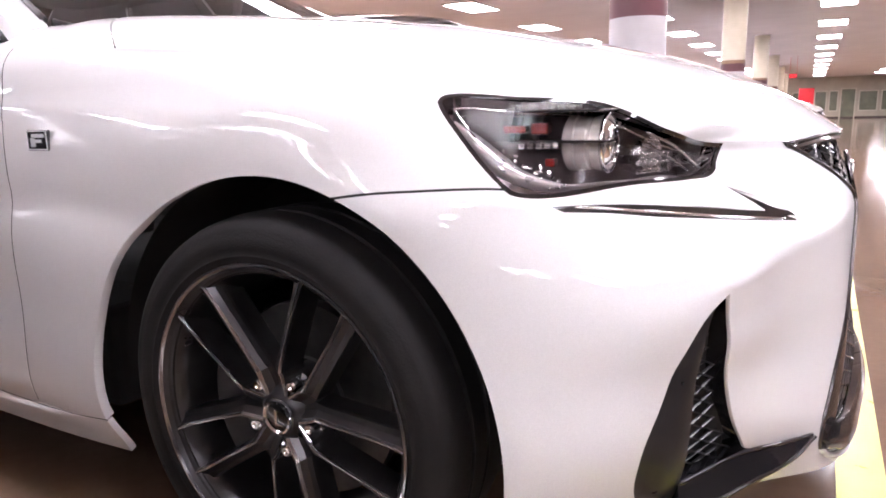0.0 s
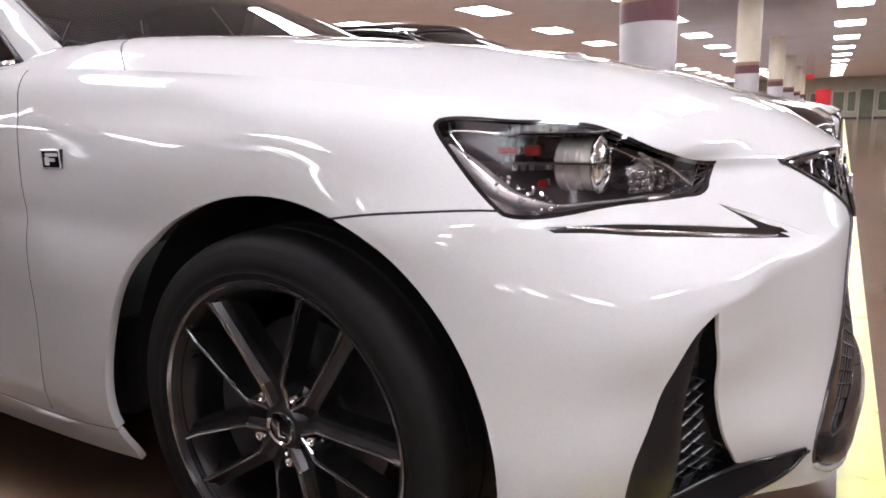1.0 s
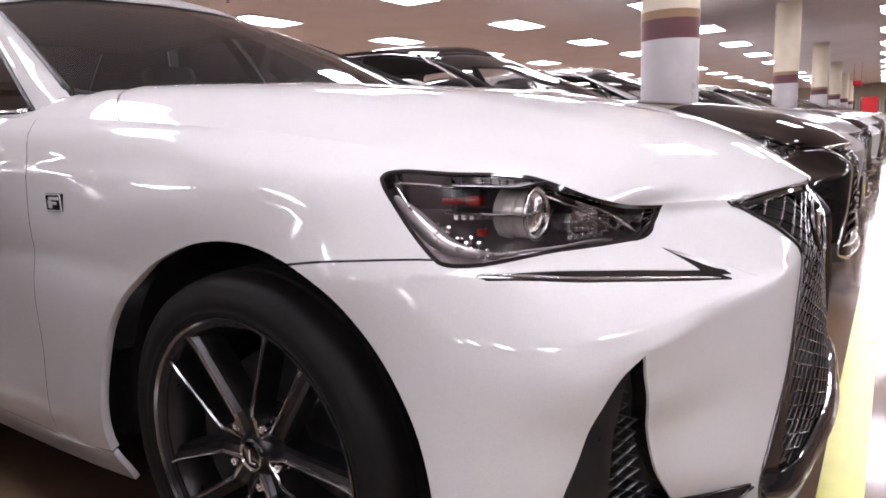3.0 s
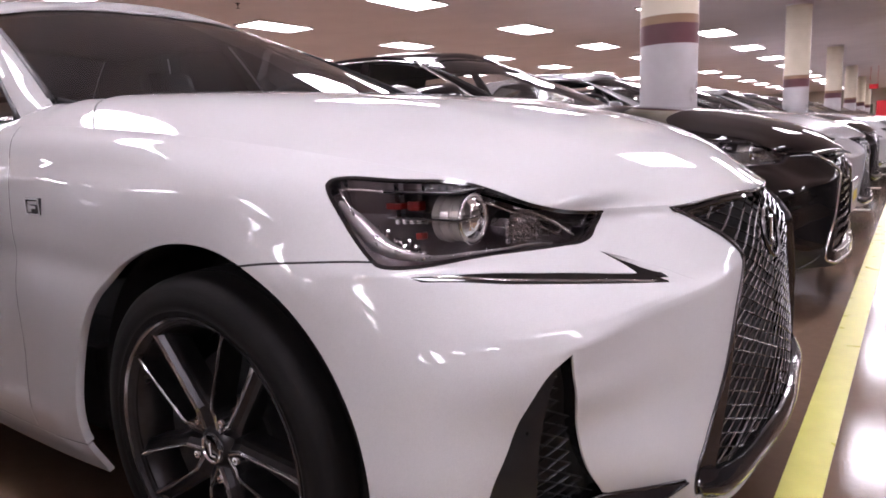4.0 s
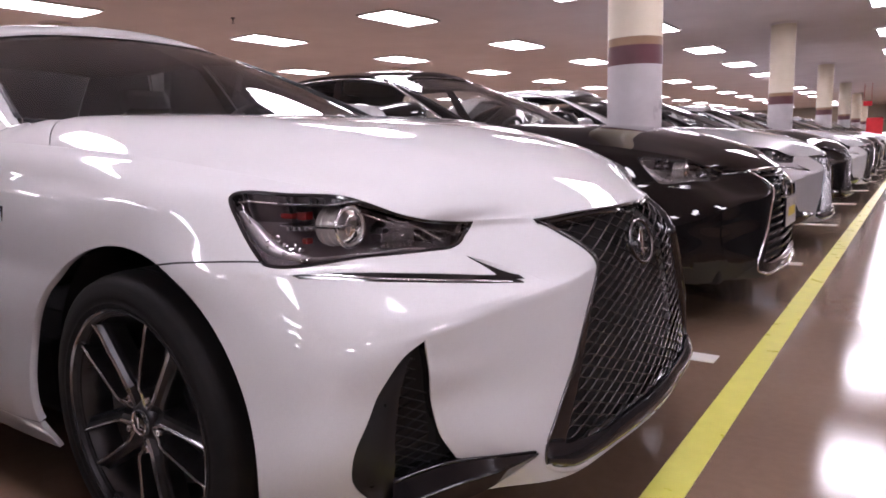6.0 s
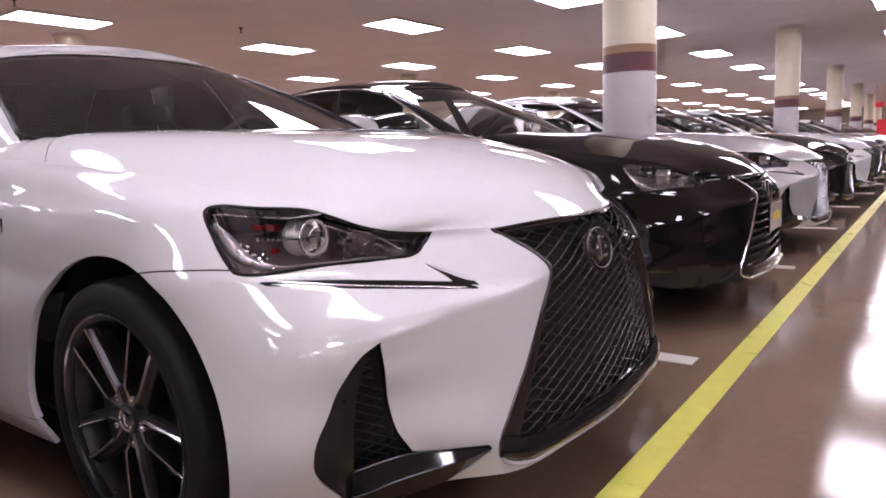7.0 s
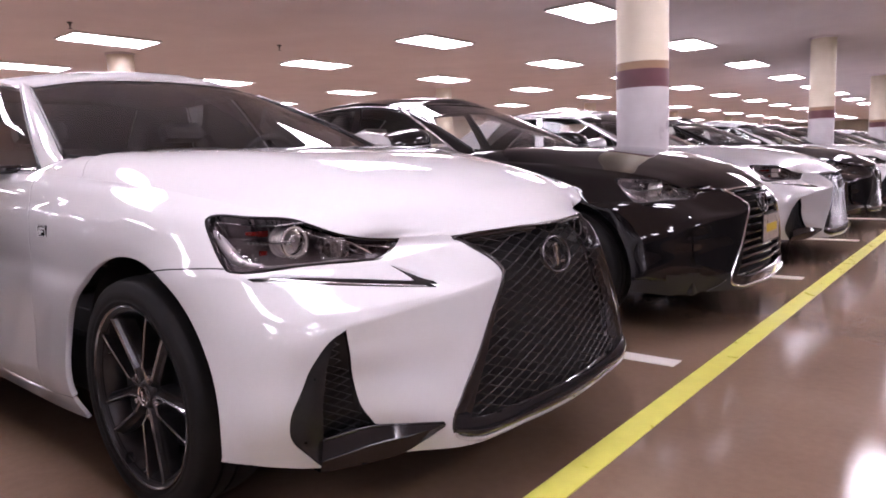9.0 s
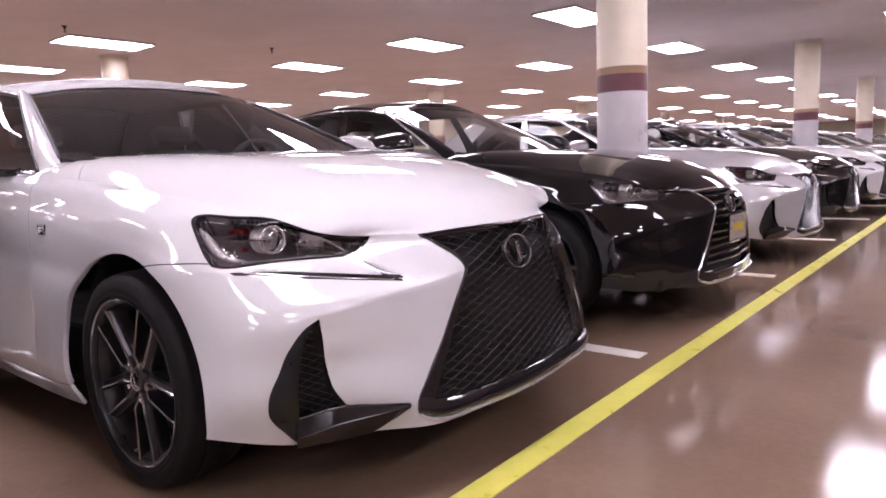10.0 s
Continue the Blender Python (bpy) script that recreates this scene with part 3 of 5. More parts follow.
def grid_mesh(name, fn, a, b, mat, sides=(1,), thick=0.0, flip=False):
    """A smooth sheet from fn(s, w) over a grid, mirrored onto the given sides, with an edge turned in by thick."""
    S, W = np.meshgrid(a, b, indexing="ij")
    p = fn(S.ravel(), W.ravel())
    na, nb = len(a), len(b)
    q = p.reshape(na, nb, 3)
    n = np.cross(np.gradient(q, axis=0), np.gradient(q, axis=1)).reshape(-1, 3)
    n /= np.maximum(np.linalg.norm(n, axis=1), 1e-12)[:, None]
    f = [(i * nb + j, (i + 1) * nb + j, (i + 1) * nb + j + 1, i * nb + j + 1) for i in range(na - 1) for j in range(nb - 1)]
    if flip:
        n, f = -n, [t[::-1] for t in f]
    if thick:
        ring = [i * nb for i in range(na)] + [(na - 1) * nb + j for j in range(1, nb)] + ([i * nb + nb - 1 for i in range(na - 2, -1, -1)] if abs(q[0, -1, 1]) > 1e-6 else [])
        k = len(p)
        p = np.vstack([p, p[ring], p[ring] - n[ring] * thick])
        side = np.gradient(p[k:k + len(ring)], axis=0)
        out = np.cross(side, n[ring]) * (-1 if flip else 1)
        out /= np.maximum(np.linalg.norm(out, axis=1), 1e-9)[:, None]
        n = np.vstack([n, (n[ring] - out) / 1.414, -out])
        L = len(ring)
        f += [(k + i, k + L + i, k + L + i + 1, k + i + 1) if not flip else (k + i + 1, k + L + i + 1, k + L + i, k + i) for i in range(L - 1)]
    V, N, F = [], [], []
    for s in sides:
        k = sum(len(x) for x in V)
        V.append(p * (1, s, 1)), N.append(n * (1, s, 1))
        F += [tuple(x + k for x in (t if s == 1 else t[::-1])) for t in f]
    return mesh_of(name, np.vstack(V), F, mat, np.vstack(N))


# base and roof line of the cabin: (run, x, y, z), tail to nose
CABIN_BASE = np.array([(-4.6, -3.22, 0.0, 1.04), (-4.1, -3.15, -0.40, 1.03), (-3.6, -3.02, -0.64, 1.01), (-3.0, -2.75, -0.755, 0.985), (-2.2, -2.1, -0.80, 0.96), (-1.4, -1.4, -0.812, 0.938), (-0.85, -0.85, -0.810, 0.934), (-0.72, -0.705, -0.803, 0.934), (-0.62, -0.645, -0.752, 0.966), (-0.57, -0.615, -0.715, 0.955), (-0.40, -0.55, -0.57, 0.950), (0.0, -0.465, -0.28, 0.962), (0.33, -0.435, 0.0, 0.966)])
CABIN_ROOF = np.array([(-4.6, -2.62, 0.0, 1.375), (-4.1, -2.58, -0.30, 1.365), (-3.6, -2.50, -0.50, 1.335), (-3.0, -2.32, -0.565, 1.335), (-2.2, -2.0, -0.59, 1.355), (-1.4, -1.66, -0.60, 1.345), (-0.85, -1.48, -0.585, 1.315), (-0.72, -1.44, -0.573, 1.302), (-0.62, -1.405, -0.560, 1.292), (-0.57, -1.395, -0.535, 1.296), (-0.40, -1.37, -0.44, 1.315), (0.0, -1.345, -0.22, 1.335), (0.33, -1.335, 0.0, 1.340)])


def cabin(u, w):
    b, t = hermite(CABIN_BASE[:, 0], CABIN_BASE[:, 1:], u), hermite(CABIN_ROOF[:, 0], CABIN_ROOF[:, 1:], u)
    p = b + (t - b) * w[:, None]
    k = np.clip((u + 0.75) / 0.25, 0, 1)
    k = k * k * (3 - 2 * k)
    out = np.stack([0.5 * k + np.where(u < -3.6, -0.3, 0), np.where(u < -3.6, 0, -0.35 * (1 - k)), np.full(len(u), 0.5)], 1)
    crown = np.clip(1 - ((u + 0.672) / 0.052) ** 2, 0, 1) * 0.013
    return p + out * (0.11 * w * (1 - w))[:, None] + np.array((0.45, -0.6, 0.65)) * (crown * np.clip(w / 0.2, 0, 1))[:, None]


def roof_point(u, w):
    t = hermite(CABIN_ROOF[:, 0], CABIN_ROOF[:, 1:], u)
    mid = np.stack([t[:, 0] * 0.86 - 0.27, 0 * u, 1.418 - 0.10 * (t[:, 0] * 0.86 + 1.73) ** 2], 1)
    k = (w ** 1.0)[:, None]
    p = t + (mid - t) * k
    p[:, 2] = t[:, 2] + (mid[:, 2] - t[:, 2]) * (1 - (1 - w) ** 2.2)
    return p


def shoulder(u, w):
    """From the side's top line to the foot of the cabin, all round behind the bonnet."""
    end = -0.4505 + 0.088 * (1 - w) ** 1.6 - 0.004
    u = np.where(u > -0.56, -0.56 + (u + 0.56) * (end + 0.56) / 0.108, u)
    a = skin(u, np.full(len(u), TOP))
    foot = np.vstack([CABIN_BASE[CABIN_BASE[:, 0] < -0.8], (-0.72, -0.705, -0.802, 0.936), (-0.665, -0.672, -0.775, 0.958), (-0.62, -0.640, -0.747, 0.972), (-0.56, -0.578, -0.734, 0.9685), (-0.45, -0.476, -0.730, 0.9685), (-0.36, -0.39, -0.725, 0.9685)])
    b = hermite(foot[:, 0], foot[:, 1:], u)
    p = a + (b - a) * w[:, None]
    p[:, 2] += 0.03 * np.sin(np.pi * w) * np.clip((-u - 2.6) / 1, 0, 1) + (0.003 + 0.007 * np.clip((u + 0.72) / 0.12, 0, 1)) * np.sin(np.pi * w)
    # towards the bonnet's corner it takes on the bonnet's own section
    k = np.clip((u + 0.62) / 0.10, 0, 1)
    k = (k * k * (3 - 2 * k))[:, None]
    return p + (deck(u, 0.115 * w) - p) * k


def window_parts(kind):
    """The cabin's panes: (name, run from, run to, w from, w to)."""
    return {"windscreen": (-0.62, 0.33, 0.0, 0.955), "front_window": (-1.62, -0.722, 0.012, 0.90), "rear_window": (-2.62, -1.74, 0.035, 0.88), "rear_screen": (-4.6, -3.72, 0.06, 0.93)}[kind]


def pane(kind, mat, sides, out=0.0):
    u0, u1, w0, w1 = window_parts(kind)
    def fn(s, w):
        p = cabin(u0 + (u1 - u0) * s, w0 + (w1 - w0) * w)
        return p
    return grid_mesh(kind, fn, np.linspace(0, 1, 26), np.linspace(0, 1, 14), mat, sides)


def cabin_frame(mat, sides, out=0.004):
    """All of the cabin's band but the panes: pillars and rails."""
    V, F, N = [], [], []
    holes = [window_parts(k) for k in ("windscreen", "front_window", "rear_window", "rear_screen")]
    us = sorted({round(x, 4) for x in np.r_[np.linspace(-4.6, 0.33, 90), np.linspace(-0.722, -0.62, 11), *[h[:2] for h in holes]]})
    ws = sorted({round(x, 4) for x in np.r_[np.linspace(0, 1, 15), *[h[2:] for h in holes]]})
    S, W = np.meshgrid(us, ws, indexing="ij")
    p = cabin(S.ravel(), W.ravel())
    q = p.reshape(len(us), len(ws), 3)
    n = np.cross(np.gradient(q, axis=0), np.gradient(q, axis=1)).reshape(-1, 3)
    n /= np.maximum(np.linalg.norm(n, axis=1), 1e-12)[:, None]
    f, nb = [], len(ws)
    for i in range(len(us) - 1):
        for j in range(nb - 1):
            u, w = (us[i] + us[i + 1]) / 2, (ws[j] + ws[j + 1]) / 2
            if not any(h[0] < u < h[1] and h[2] < w < h[3] for h in holes):
                f.append((i * nb + j, (i + 1) * nb + j, (i + 1) * nb + j + 1, i * nb + j + 1))
    for s in sides:
        k = sum(len(x) for x in V)
        V.append(p * (1, s, 1) + n * (1, s, 1) * out), N.append(n * (1, s, 1))
        F += [tuple(x + k for x in (t if s == 1 else t[::-1])) for t in f]
    return mesh_of("cabin_frame", np.vstack(V), F, mat, np.vstack(N))


def tube(pts, r, n=8, closed=False, flat=1.0):
    """A round bar along a curve of points."""
    p = np.array(pts, float)
    t = np.gradient(p, axis=0)
    if closed:
        t = np.roll(p, -1, 0) - np.roll(p, 1, 0)
    t /= np.maximum(np.linalg.norm(t, axis=1), 1e-9)[:, None]
    up = np.array((0.13, 0.29, 0.95))
    a = np.cross(t, up)
    a /= np.linalg.norm(a, axis=1)[:, None]
    b = np.cross(a, t)
    V = np.vstack([p + r * (a * math.cos(2 * math.pi * k / n) + b * flat * math.sin(2 * math.pi * k / n)) for k in range(n)])
    m = len(p)
    F = [(k * m + i, ((k + 1) % n) * m + i, ((k + 1) % n) * m + (i + 1) % m, k * m + (i + 1) % m) for k in range(n) for i in range(m if closed else m - 1)]
    if not closed:
        F += [tuple(k * m for k in range(n))[::-1], tuple(k * m + m - 1 for k in range(n))]
    return V, [f[::-1] for f in F]


def join(*pieces):
    V, F = [], []
    for v, f in pieces:
        k = sum(len(x) for x in V)
        V.append(np.array(v, float))
        F += [tuple(int(x) + k for x in t) for t in f]
    return np.vstack(V), F


def lattice(test, y0, y1, z0, z1, cell, row, depth, sink, wire, sides=(1,)):
    """A moulded diamond lattice of thin walls behind the skin where test(y, z) holds; each wall follows the skin."""
    segs = []
    for r in range(int((z1 - z0) / row) + 2):
        for c in range(int((y1 - y0) / cell) + 2):
            y, z = y0 + (c + 0.5 * (r % 2)) * cell, z0 + r * row
            segs += [((y, z), (y + cell / 2, z + row)), ((y, z), (y - cell / 2, z + row))]
    A = np.array(segs)
    mids = A.mean(1)
    ok = test(mids[:, 0], mids[:, 1])
    A = A[ok]
    x = front_x(A[:, :, 0].ravel(), A[:, :, 1].ravel()).reshape(-1, 2)
    V, F = [], []
    for (a, b), (xa, xb) in zip(A, x):
        d = (b - a) / max(np.linalg.norm(b - a), 1e-9)
        o = np.array((-d[1], d[0])) * wire
        k = len(V)
        for s, (q, xx) in ((-1, (a - d * wire * 0.5, xa)), (1, (b + d * wire * 0.5, xb))):
            for side in (-1, 1):
                V += [(xx - sink, *(q + o * side * 0.55)), (xx - sink - 0.0022, *(q + o * side)), (xx - sink - depth, *(q + o * side))]
        F += [(k, k + 3, k + 9, k + 6), (k + 1, k, k + 6, k + 7), (k + 2, k + 1, k + 7, k + 8), (k + 3, k + 4, k + 10, k + 9), (k + 4, k + 5, k + 11, k + 10)]
    W, G = [], []
    for s in sides:
        k = len(W)
        W += [(p[0], p[1] * s, p[2]) for p in V]
        G += [tuple(i + k for i in (f if s == 1 else f[::-1])) for f in F]
    return W, G


FRONT = (GU > 0.45)
FP = GP[FRONT]


def front_x(y, z):
    """How far ahead the skin stands at y, z of the nose."""
    y, z = -np.abs(y), z
    out = np.empty(len(y))
    for i, (a, b) in enumerate(zip(y, z)):
        d = (FP[:, 1] - a) ** 2 + (FP[:, 2] - b) ** 2
        k = np.argpartition(d, 4)[:4]
        w = 1 / (d[k] + 1e-7)
        out[i] = (FP[k, 0] * w).sum() / w.sum()
    return out


def near_uv(y, z):
    d = [(np.argmin((FP[:, 1] - a) ** 2 + (FP[:, 2] - b) ** 2)) for a, b in zip(-np.abs(y), z)]
    return GU[FRONT][d], GV[FRONT][d]


# ---------------------------------------------------------------- wheel
def wheel_meshes():
    R = 0.322
    tyre = turned([(0.232, -0.092), (0.247, -0.103), (0.256, -0.109), (0.262, -0.1125), (0.265, -0.1110), (0.272, -0.1125), (0.286, -0.1135), (0.289, -0.112), (0.301, -0.110), (0.313, -0.102), (0.319, -0.085), (R, -0.06), (R, -0.052), (0.314, -0.05), (0.314, -0.044), (R, -0.042), (R, -0.004), (0.314, -0.002), (0.314, 0.004), (R, 0.006), (R, 0.05), (0.315, 0.09), (0.30, 0.112), (0.26, 0.115), (0.222, 0.10)], 96)
    barrel = turned([(0.236, -0.094), (0.2465, -0.1080), (0.250, -0.1085), (0.2505, -0.106), (0.248, -0.102), (0.2385, -0.0985), (0.233, -0.092), (0.226, -0.080), (0.214, -0.05), (0.208, 0.02), (0.216, 0.09), (0.232, 0.10)], 96)
    lip = turned([(0.2440, -0.1065), (0.2475, -0.1100), (0.2510, -0.1095), (0.2520, -0.1065)], 96)
    # one V: two arms from an apex by the hub out to the rim
    arms, crest = [], []
    for sgn in (-1, 1):
        at = lambda r, q: (r * math.cos(math.radians(90 + sgn * q)), 0.0, r * math.sin(math.radians(90 + sgn * q)))
        a0, a1, a2 = (np.array(q) for q in (at(0.036, 15), at(0.078, 10.5), at(0.243, 23.5)))
        line = np.array([a0 + (a1 - a0) * q for q in (0, 0.4, 0.75)] + [a1 + (a2 - a1) * q for q in (0.0, 0.08, 0.2, 0.4, 0.6, 0.8, 0.92, 1.0)])
        way = np.gradient(line, axis=0)
        way /= np.linalg.norm(way, axis=1)[:, None]
        prof = [(-1.15, 0.052), (-1.0, 0.021), (-0.86, 0.016), (-0.2, 0.0125), (0.42, 0.0045), (0.60, 0.0), (0.84, 0.0), (0.93, 0.003), (1.10, 0.024), (1.15, 0.052)]
        V, n, m = [], len(line), len(prof)
        for i in range(n):
            t = i / (n - 1)
            half = float(np.interp(t, [0, 0.2, 0.4, 0.8, 1], [0.016, 0.0155, 0.0118, 0.0118, 0.017]))
            y = -0.086 - 0.007 * min(1, t * 3) - 0.007 * t ** 1.5
            o = np.array((-way[i, 2], 0, way[i, 0])) * sgn
            V += [tuple(line[i] + o * half * q + np.array((0, y + dep, 0))) for q, dep in prof]
        F = [(i * m + j, i * m + j + 1, (i + 1) * m + j + 1, (i + 1) * m + j) for i in range(n - 1) for j in range(m - 1)]
        F += [tuple(range(m))[::-1], tuple((n - 1) * m + j for j in range(m))]
        arms.append((V, F if sgn == 1 else [f[::-1] for f in F]))
        # the narrow crest is bright, the flanks are dark
        crest += [j in (4, 5, 6) for i in range(n - 1) for j in range(m - 1)] + [False, False]
    spoke = join(*arms)
    hub = turned([(0.0, -0.087), (0.030, -0.087), (0.034, -0.086), (0.038, -0.081), (0.046, -0.074), (0.064, -0.066), (0.072, -0.056), (0.074, -0.02), (0.0, -0.02)], 40)
    cap = turned([(0.0, -0.092), (0.022, -0.0915), (0.028, -0.089), (0.030, -0.086), (0.030, -0.078), (0.0, -0.078)], 32)
    ring = turned([(0.0225, -0.0915), (0.0245, -0.0945), (0.0275, -0.0935), (0.028, -0.088)], 32)
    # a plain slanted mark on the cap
    mark = boxes(((-0.0035, -0.0940, -0.013), (0.0015, -0.0910, 0.013)), ((0.001, -0.0940, -0.013), (0.013, -0.0910, -0.009)), bevel=0.0008)
    nut = turned([(0.0, -0.086), (0.0045, -0.090), (0.0070, -0.090), (0.0095, -0.086), (0.0105, -0.074), (0.0130, -0.073), (0.0130, -0.060)], 12)
    disc = turned([(0.07, -0.012), (0.165, -0.012), (0.167, 0.0), (0.165, 0.014), (0.07, 0.014)], 64)
    hat = turned([(0.02, -0.045), (0.07, -0.045), (0.075, -0.012)], 40)
    a = np.radians(np.linspace(-32, 32, 14))
    cal = []
    for q in a:
        for r, y in ((0.115, -0.05), (0.170, -0.055), (0.178, -0.04), (0.178, 0.05), (0.115, 0.05)):
            cal.append((r * math.cos(q), y, r * math.sin(q)))
    cf = [(i * 5 + j, i * 5 + (j + 1) % 5, (i + 1) * 5 + (j + 1) % 5, (i + 1) * 5 + j) for i in range(13) for j in range(5)] + [(0, 4, 3, 2, 1), (65, 66, 67, 68, 69)]
    mark_mesh = bpy.data.meshes.new("cap_mark")
    mark.to_mesh(mark_mesh)
    mark.free()
    mark_mesh.materials.append(CHROME)
    mk = lambda nm, vf, mat, ang=40: sharpen(mesh_of(nm, vf[0], vf[1], mat), ang)
    spoke_mesh = mk("spoke", spoke, DARKRIM, 9)
    spoke_mesh.materials.append(RIM)
    spoke_mesh.polygons.foreach_set("material_index", [int(c) for c in crest])
    return {"cap_mark": mark_mesh, "tyre": mk("tyre", tyre, RUBBER, 50), "rim": mk("rim", barrel, DARKRIM), "rim_lip": mk("rim_lip", lip, RIM), "spoke": spoke_mesh, "hub": mk("hub", hub, DARKRIM), "hub_cap": mk("hub_cap", cap, GLOSS), "cap_ring": mk("cap_ring", ring, CHROME), "lug_nut": mk("lug_nut", nut, CHROME, 25), "brake_disc": mk("brake_disc", disc, DISC), "disc_hat": mk("disc_hat", hat, DISC), "caliper": mk("caliper", (cal, cf), MATT)}


WM = wheel_meshes()


def add_wheel(car, x, side, turn):
    m = pose(x, -0.780 * side, 0.322, 0, 0, 0 if side == 1 else 180)
    w = part("wheel", WM["tyre"], None, car, "low-profile tyre on a gunmetal five-V-spoke alloy wheel", m)
    part("rim", WM["rim"], None, w, "dark alloy barrel")
    part("rim_lip", WM["rim_lip"], None, w, "gunmetal rim lip")
    for k in range(5):
        part("spoke", WM["spoke"], None, w, "", pose(0, 0, 0, 0, turn + 72 * k, 0))
        q = math.radians(54 + 72 * k - turn)
        part("lug_nut", WM["lug_nut"], None, w, "", pose(0.060 * math.cos(q), 0.002, 0.060 * math.sin(q)))
    part("hub", WM["hub"], None, w)
    part("hub_cap", WM["hub_cap"], None, w, "black hub cap")
    part("cap_ring", WM["cap_ring"], None, w, "chrome ring")
    part("cap_mark", WM["cap_mark"], None, w, "chrome mark")
    part("brake_disc", WM["brake_disc"], None, w, "steel brake disc")
    part("disc_hat", WM["disc_hat"], None, w)
    part("caliper", WM["caliper"], None, w, "", pose(0, 0, 0, 0, 170 if side == 1 else 20, 0))
    return w


# ---------------------------------------------------------------- lamps and trim of the nose
def headlamp_parts():
    """Meshes of the right headlamp, in the car's axes."""
    out = {}
    # the bowl: the lens outline carried inwards and closed by a sunken copy of the skin
    out["housing"] = panel("housing", (CUT["lens"][0], CUT["lens"][1]), HOUSING, (1,), 0.001, 0.075, False)
    r = HEAD_IN
    p, n = skin(r[:, 0], r[:, 1]), skin_normal(r[:, 0], r[:, 1])
    a, b = p - n * 0.004, p - n * 0.075
    k = len(p)
    f = [(i, (i + 1) % k, k + (i + 1) % k, k + i) for i in range(k)]
    f += [t[::-1] for t in f]
    out["side_wall"] = mesh_of("side_wall", np.vstack([a, b]), f, HOUSING)
    turn = Matrix.LocRotScale(Vector((0.415, -0.690, 0.737)), Vector((0, -1, 0)).rotation_difference(Vector((1, 0, 0))), None)
    V, F = turned([(0.0, 0.006), (0.034, 0.005), (0.0375, 0.002), (0.0385, -0.004), (0.0385, -0.010), (0.0365, -0.012), (0.0365, -0.026), (0.0345, -0.028), (0.0345, -0.031), (0.0365, -0.033), (0.038, -0.046), (0.0375, -0.050), (0.034, -0.051), (0.031, -0.046), (0.022, -0.02), (0.0, -0.014)], 44)
    out["projector_bezel"] = sharpen(mesh_of("projector_bezel", [tuple(turn @ Vector(v)) for v in V], F, BEZEL), 30)
    V, F = join(turned([(0.0385, -0.046), (0.0405, -0.050), (0.0385, -0.053), (0.036, -0.050)], 44, "y", True), turned([(0.0185, -0.0565), (0.0195, -0.0585), (0.0210, -0.0575), (0.0205, -0.0555)], 44, "y", True))
    out["projector_ring"] = mesh_of("projector_ring", [tuple(turn @ Vector(v)) for v in V], F, CHROME)
    V, F = turned([(0.0, -0.059), (0.008, -0.0588), (0.016, -0.0575), (0.023, -0.0555), (0.028, -0.053), (0.032, -0.049)], 44)
    out["projector_lens"] = mesh_of("projector_lens", [tuple(turn @ Vector(v)) for v in V], F, SOLIDGLASS)
    # a chrome arc sweeps from the outer top corner along the foot of the lamp
    arc = onto(spline([(0.288, -0.797, 0.776), (0.333, -0.798, 0.738), (0.372, -0.793, 0.708), (0.42, -0.764, 0.690), (0.48, -0.686, 0.688), (0.545, -0.555, 0.690)], 0.008))
    p, n = skin(arc[:, 0], arc[:, 1]), skin_normal(arc[:, 0], arc[:, 1])
    q = len(p)
    wide = np.interp(np.linspace(0, 1, q), [0, 0.12, 0.25, 0.38, 0.5, 1], [0.005, 0.013, 0.015, 0.009, 0.003, 0.002])
    t = np.gradient(p, axis=0)
    t /= np.linalg.norm(t, axis=1)[:, None]
    up = np.cross(n, t)
    rows = [p - n * 0.020 + up * wide[:, None], p - n * 0.014, p - n * 0.022 - up * wide[:, None], p - n * 0.045]
    out["daylight_arc"] = mesh_of("daylight_arc", np.vstack(rows), [(j * q + i, ((j + 1) % 4) * q + i, ((j + 1) % 4) * q + i + 1, j * q + i + 1) for j in range(4) for i in range(q - 1)], SATIN)
    # inner high beam reflector with ribs
    c2 = np.array((0.505, -0.600, 0.717))
    way2 = np.array((0.98, -0.2, 0.0))
    turn2 = Matrix.LocRotScale(Vector(c2 - way2 * 0.04), Vector((0, -1, 0)).rotation_difference(Vector(way2)), None)
    V, F = turned([(0.006, 0.0), (0.018, -0.006), (0.026, -0.018), (0.030, -0.034), (0.031, -0.035), (0.031, 0.0)], 12)
    out["high_beam"] = sharpen(mesh_of("high_beam", [tuple(turn2 @ Vector((v[0] * 1.25, v[1], v[2] * 0.85))) for v in V], F, REFLECTOR), 20)
    bm = bmesh.new()
    for i in range(5):
        y = -0.56 + 0.022 * i
        x = 0.508 + 0.010 * i
        box(bm, (x - 0.035, y - 0.002, 0.688 + 0.002 * i), (x, y + 0.002, 0.722 - 0.003 * i), 0.001)
    for i in range(10):
        x, y = 0.362 + 0.0105 * i, -0.742 + 0.0045 * i
        box(bm, (x - 0.004, y - 0.006, 0.7315), (x + 0.004, y + 0.004, 0.7395 + 0.002 * (i % 3)), 0.0012)
    for i in range(6):
        for j in range(3):
            x, y, z = 0.492 + 0.006 * i, -0.632 + 0.010 * i, 0.694 + 0.011 * j
            box(bm, (x - 0.004, y - 0.004, z - 0.0035), (x + 0.002, y + 0.004, z + 0.0035), 0.0015, pose(0, 0, 0, 0, 0, 0))
    out["rib"] = bm
    g1 = tube(spline([(0.500, -0.628, 0.748), (0.528, -0.578, 0.727), (0.556, -0.528, 0.692)]), 0.0022, 6)
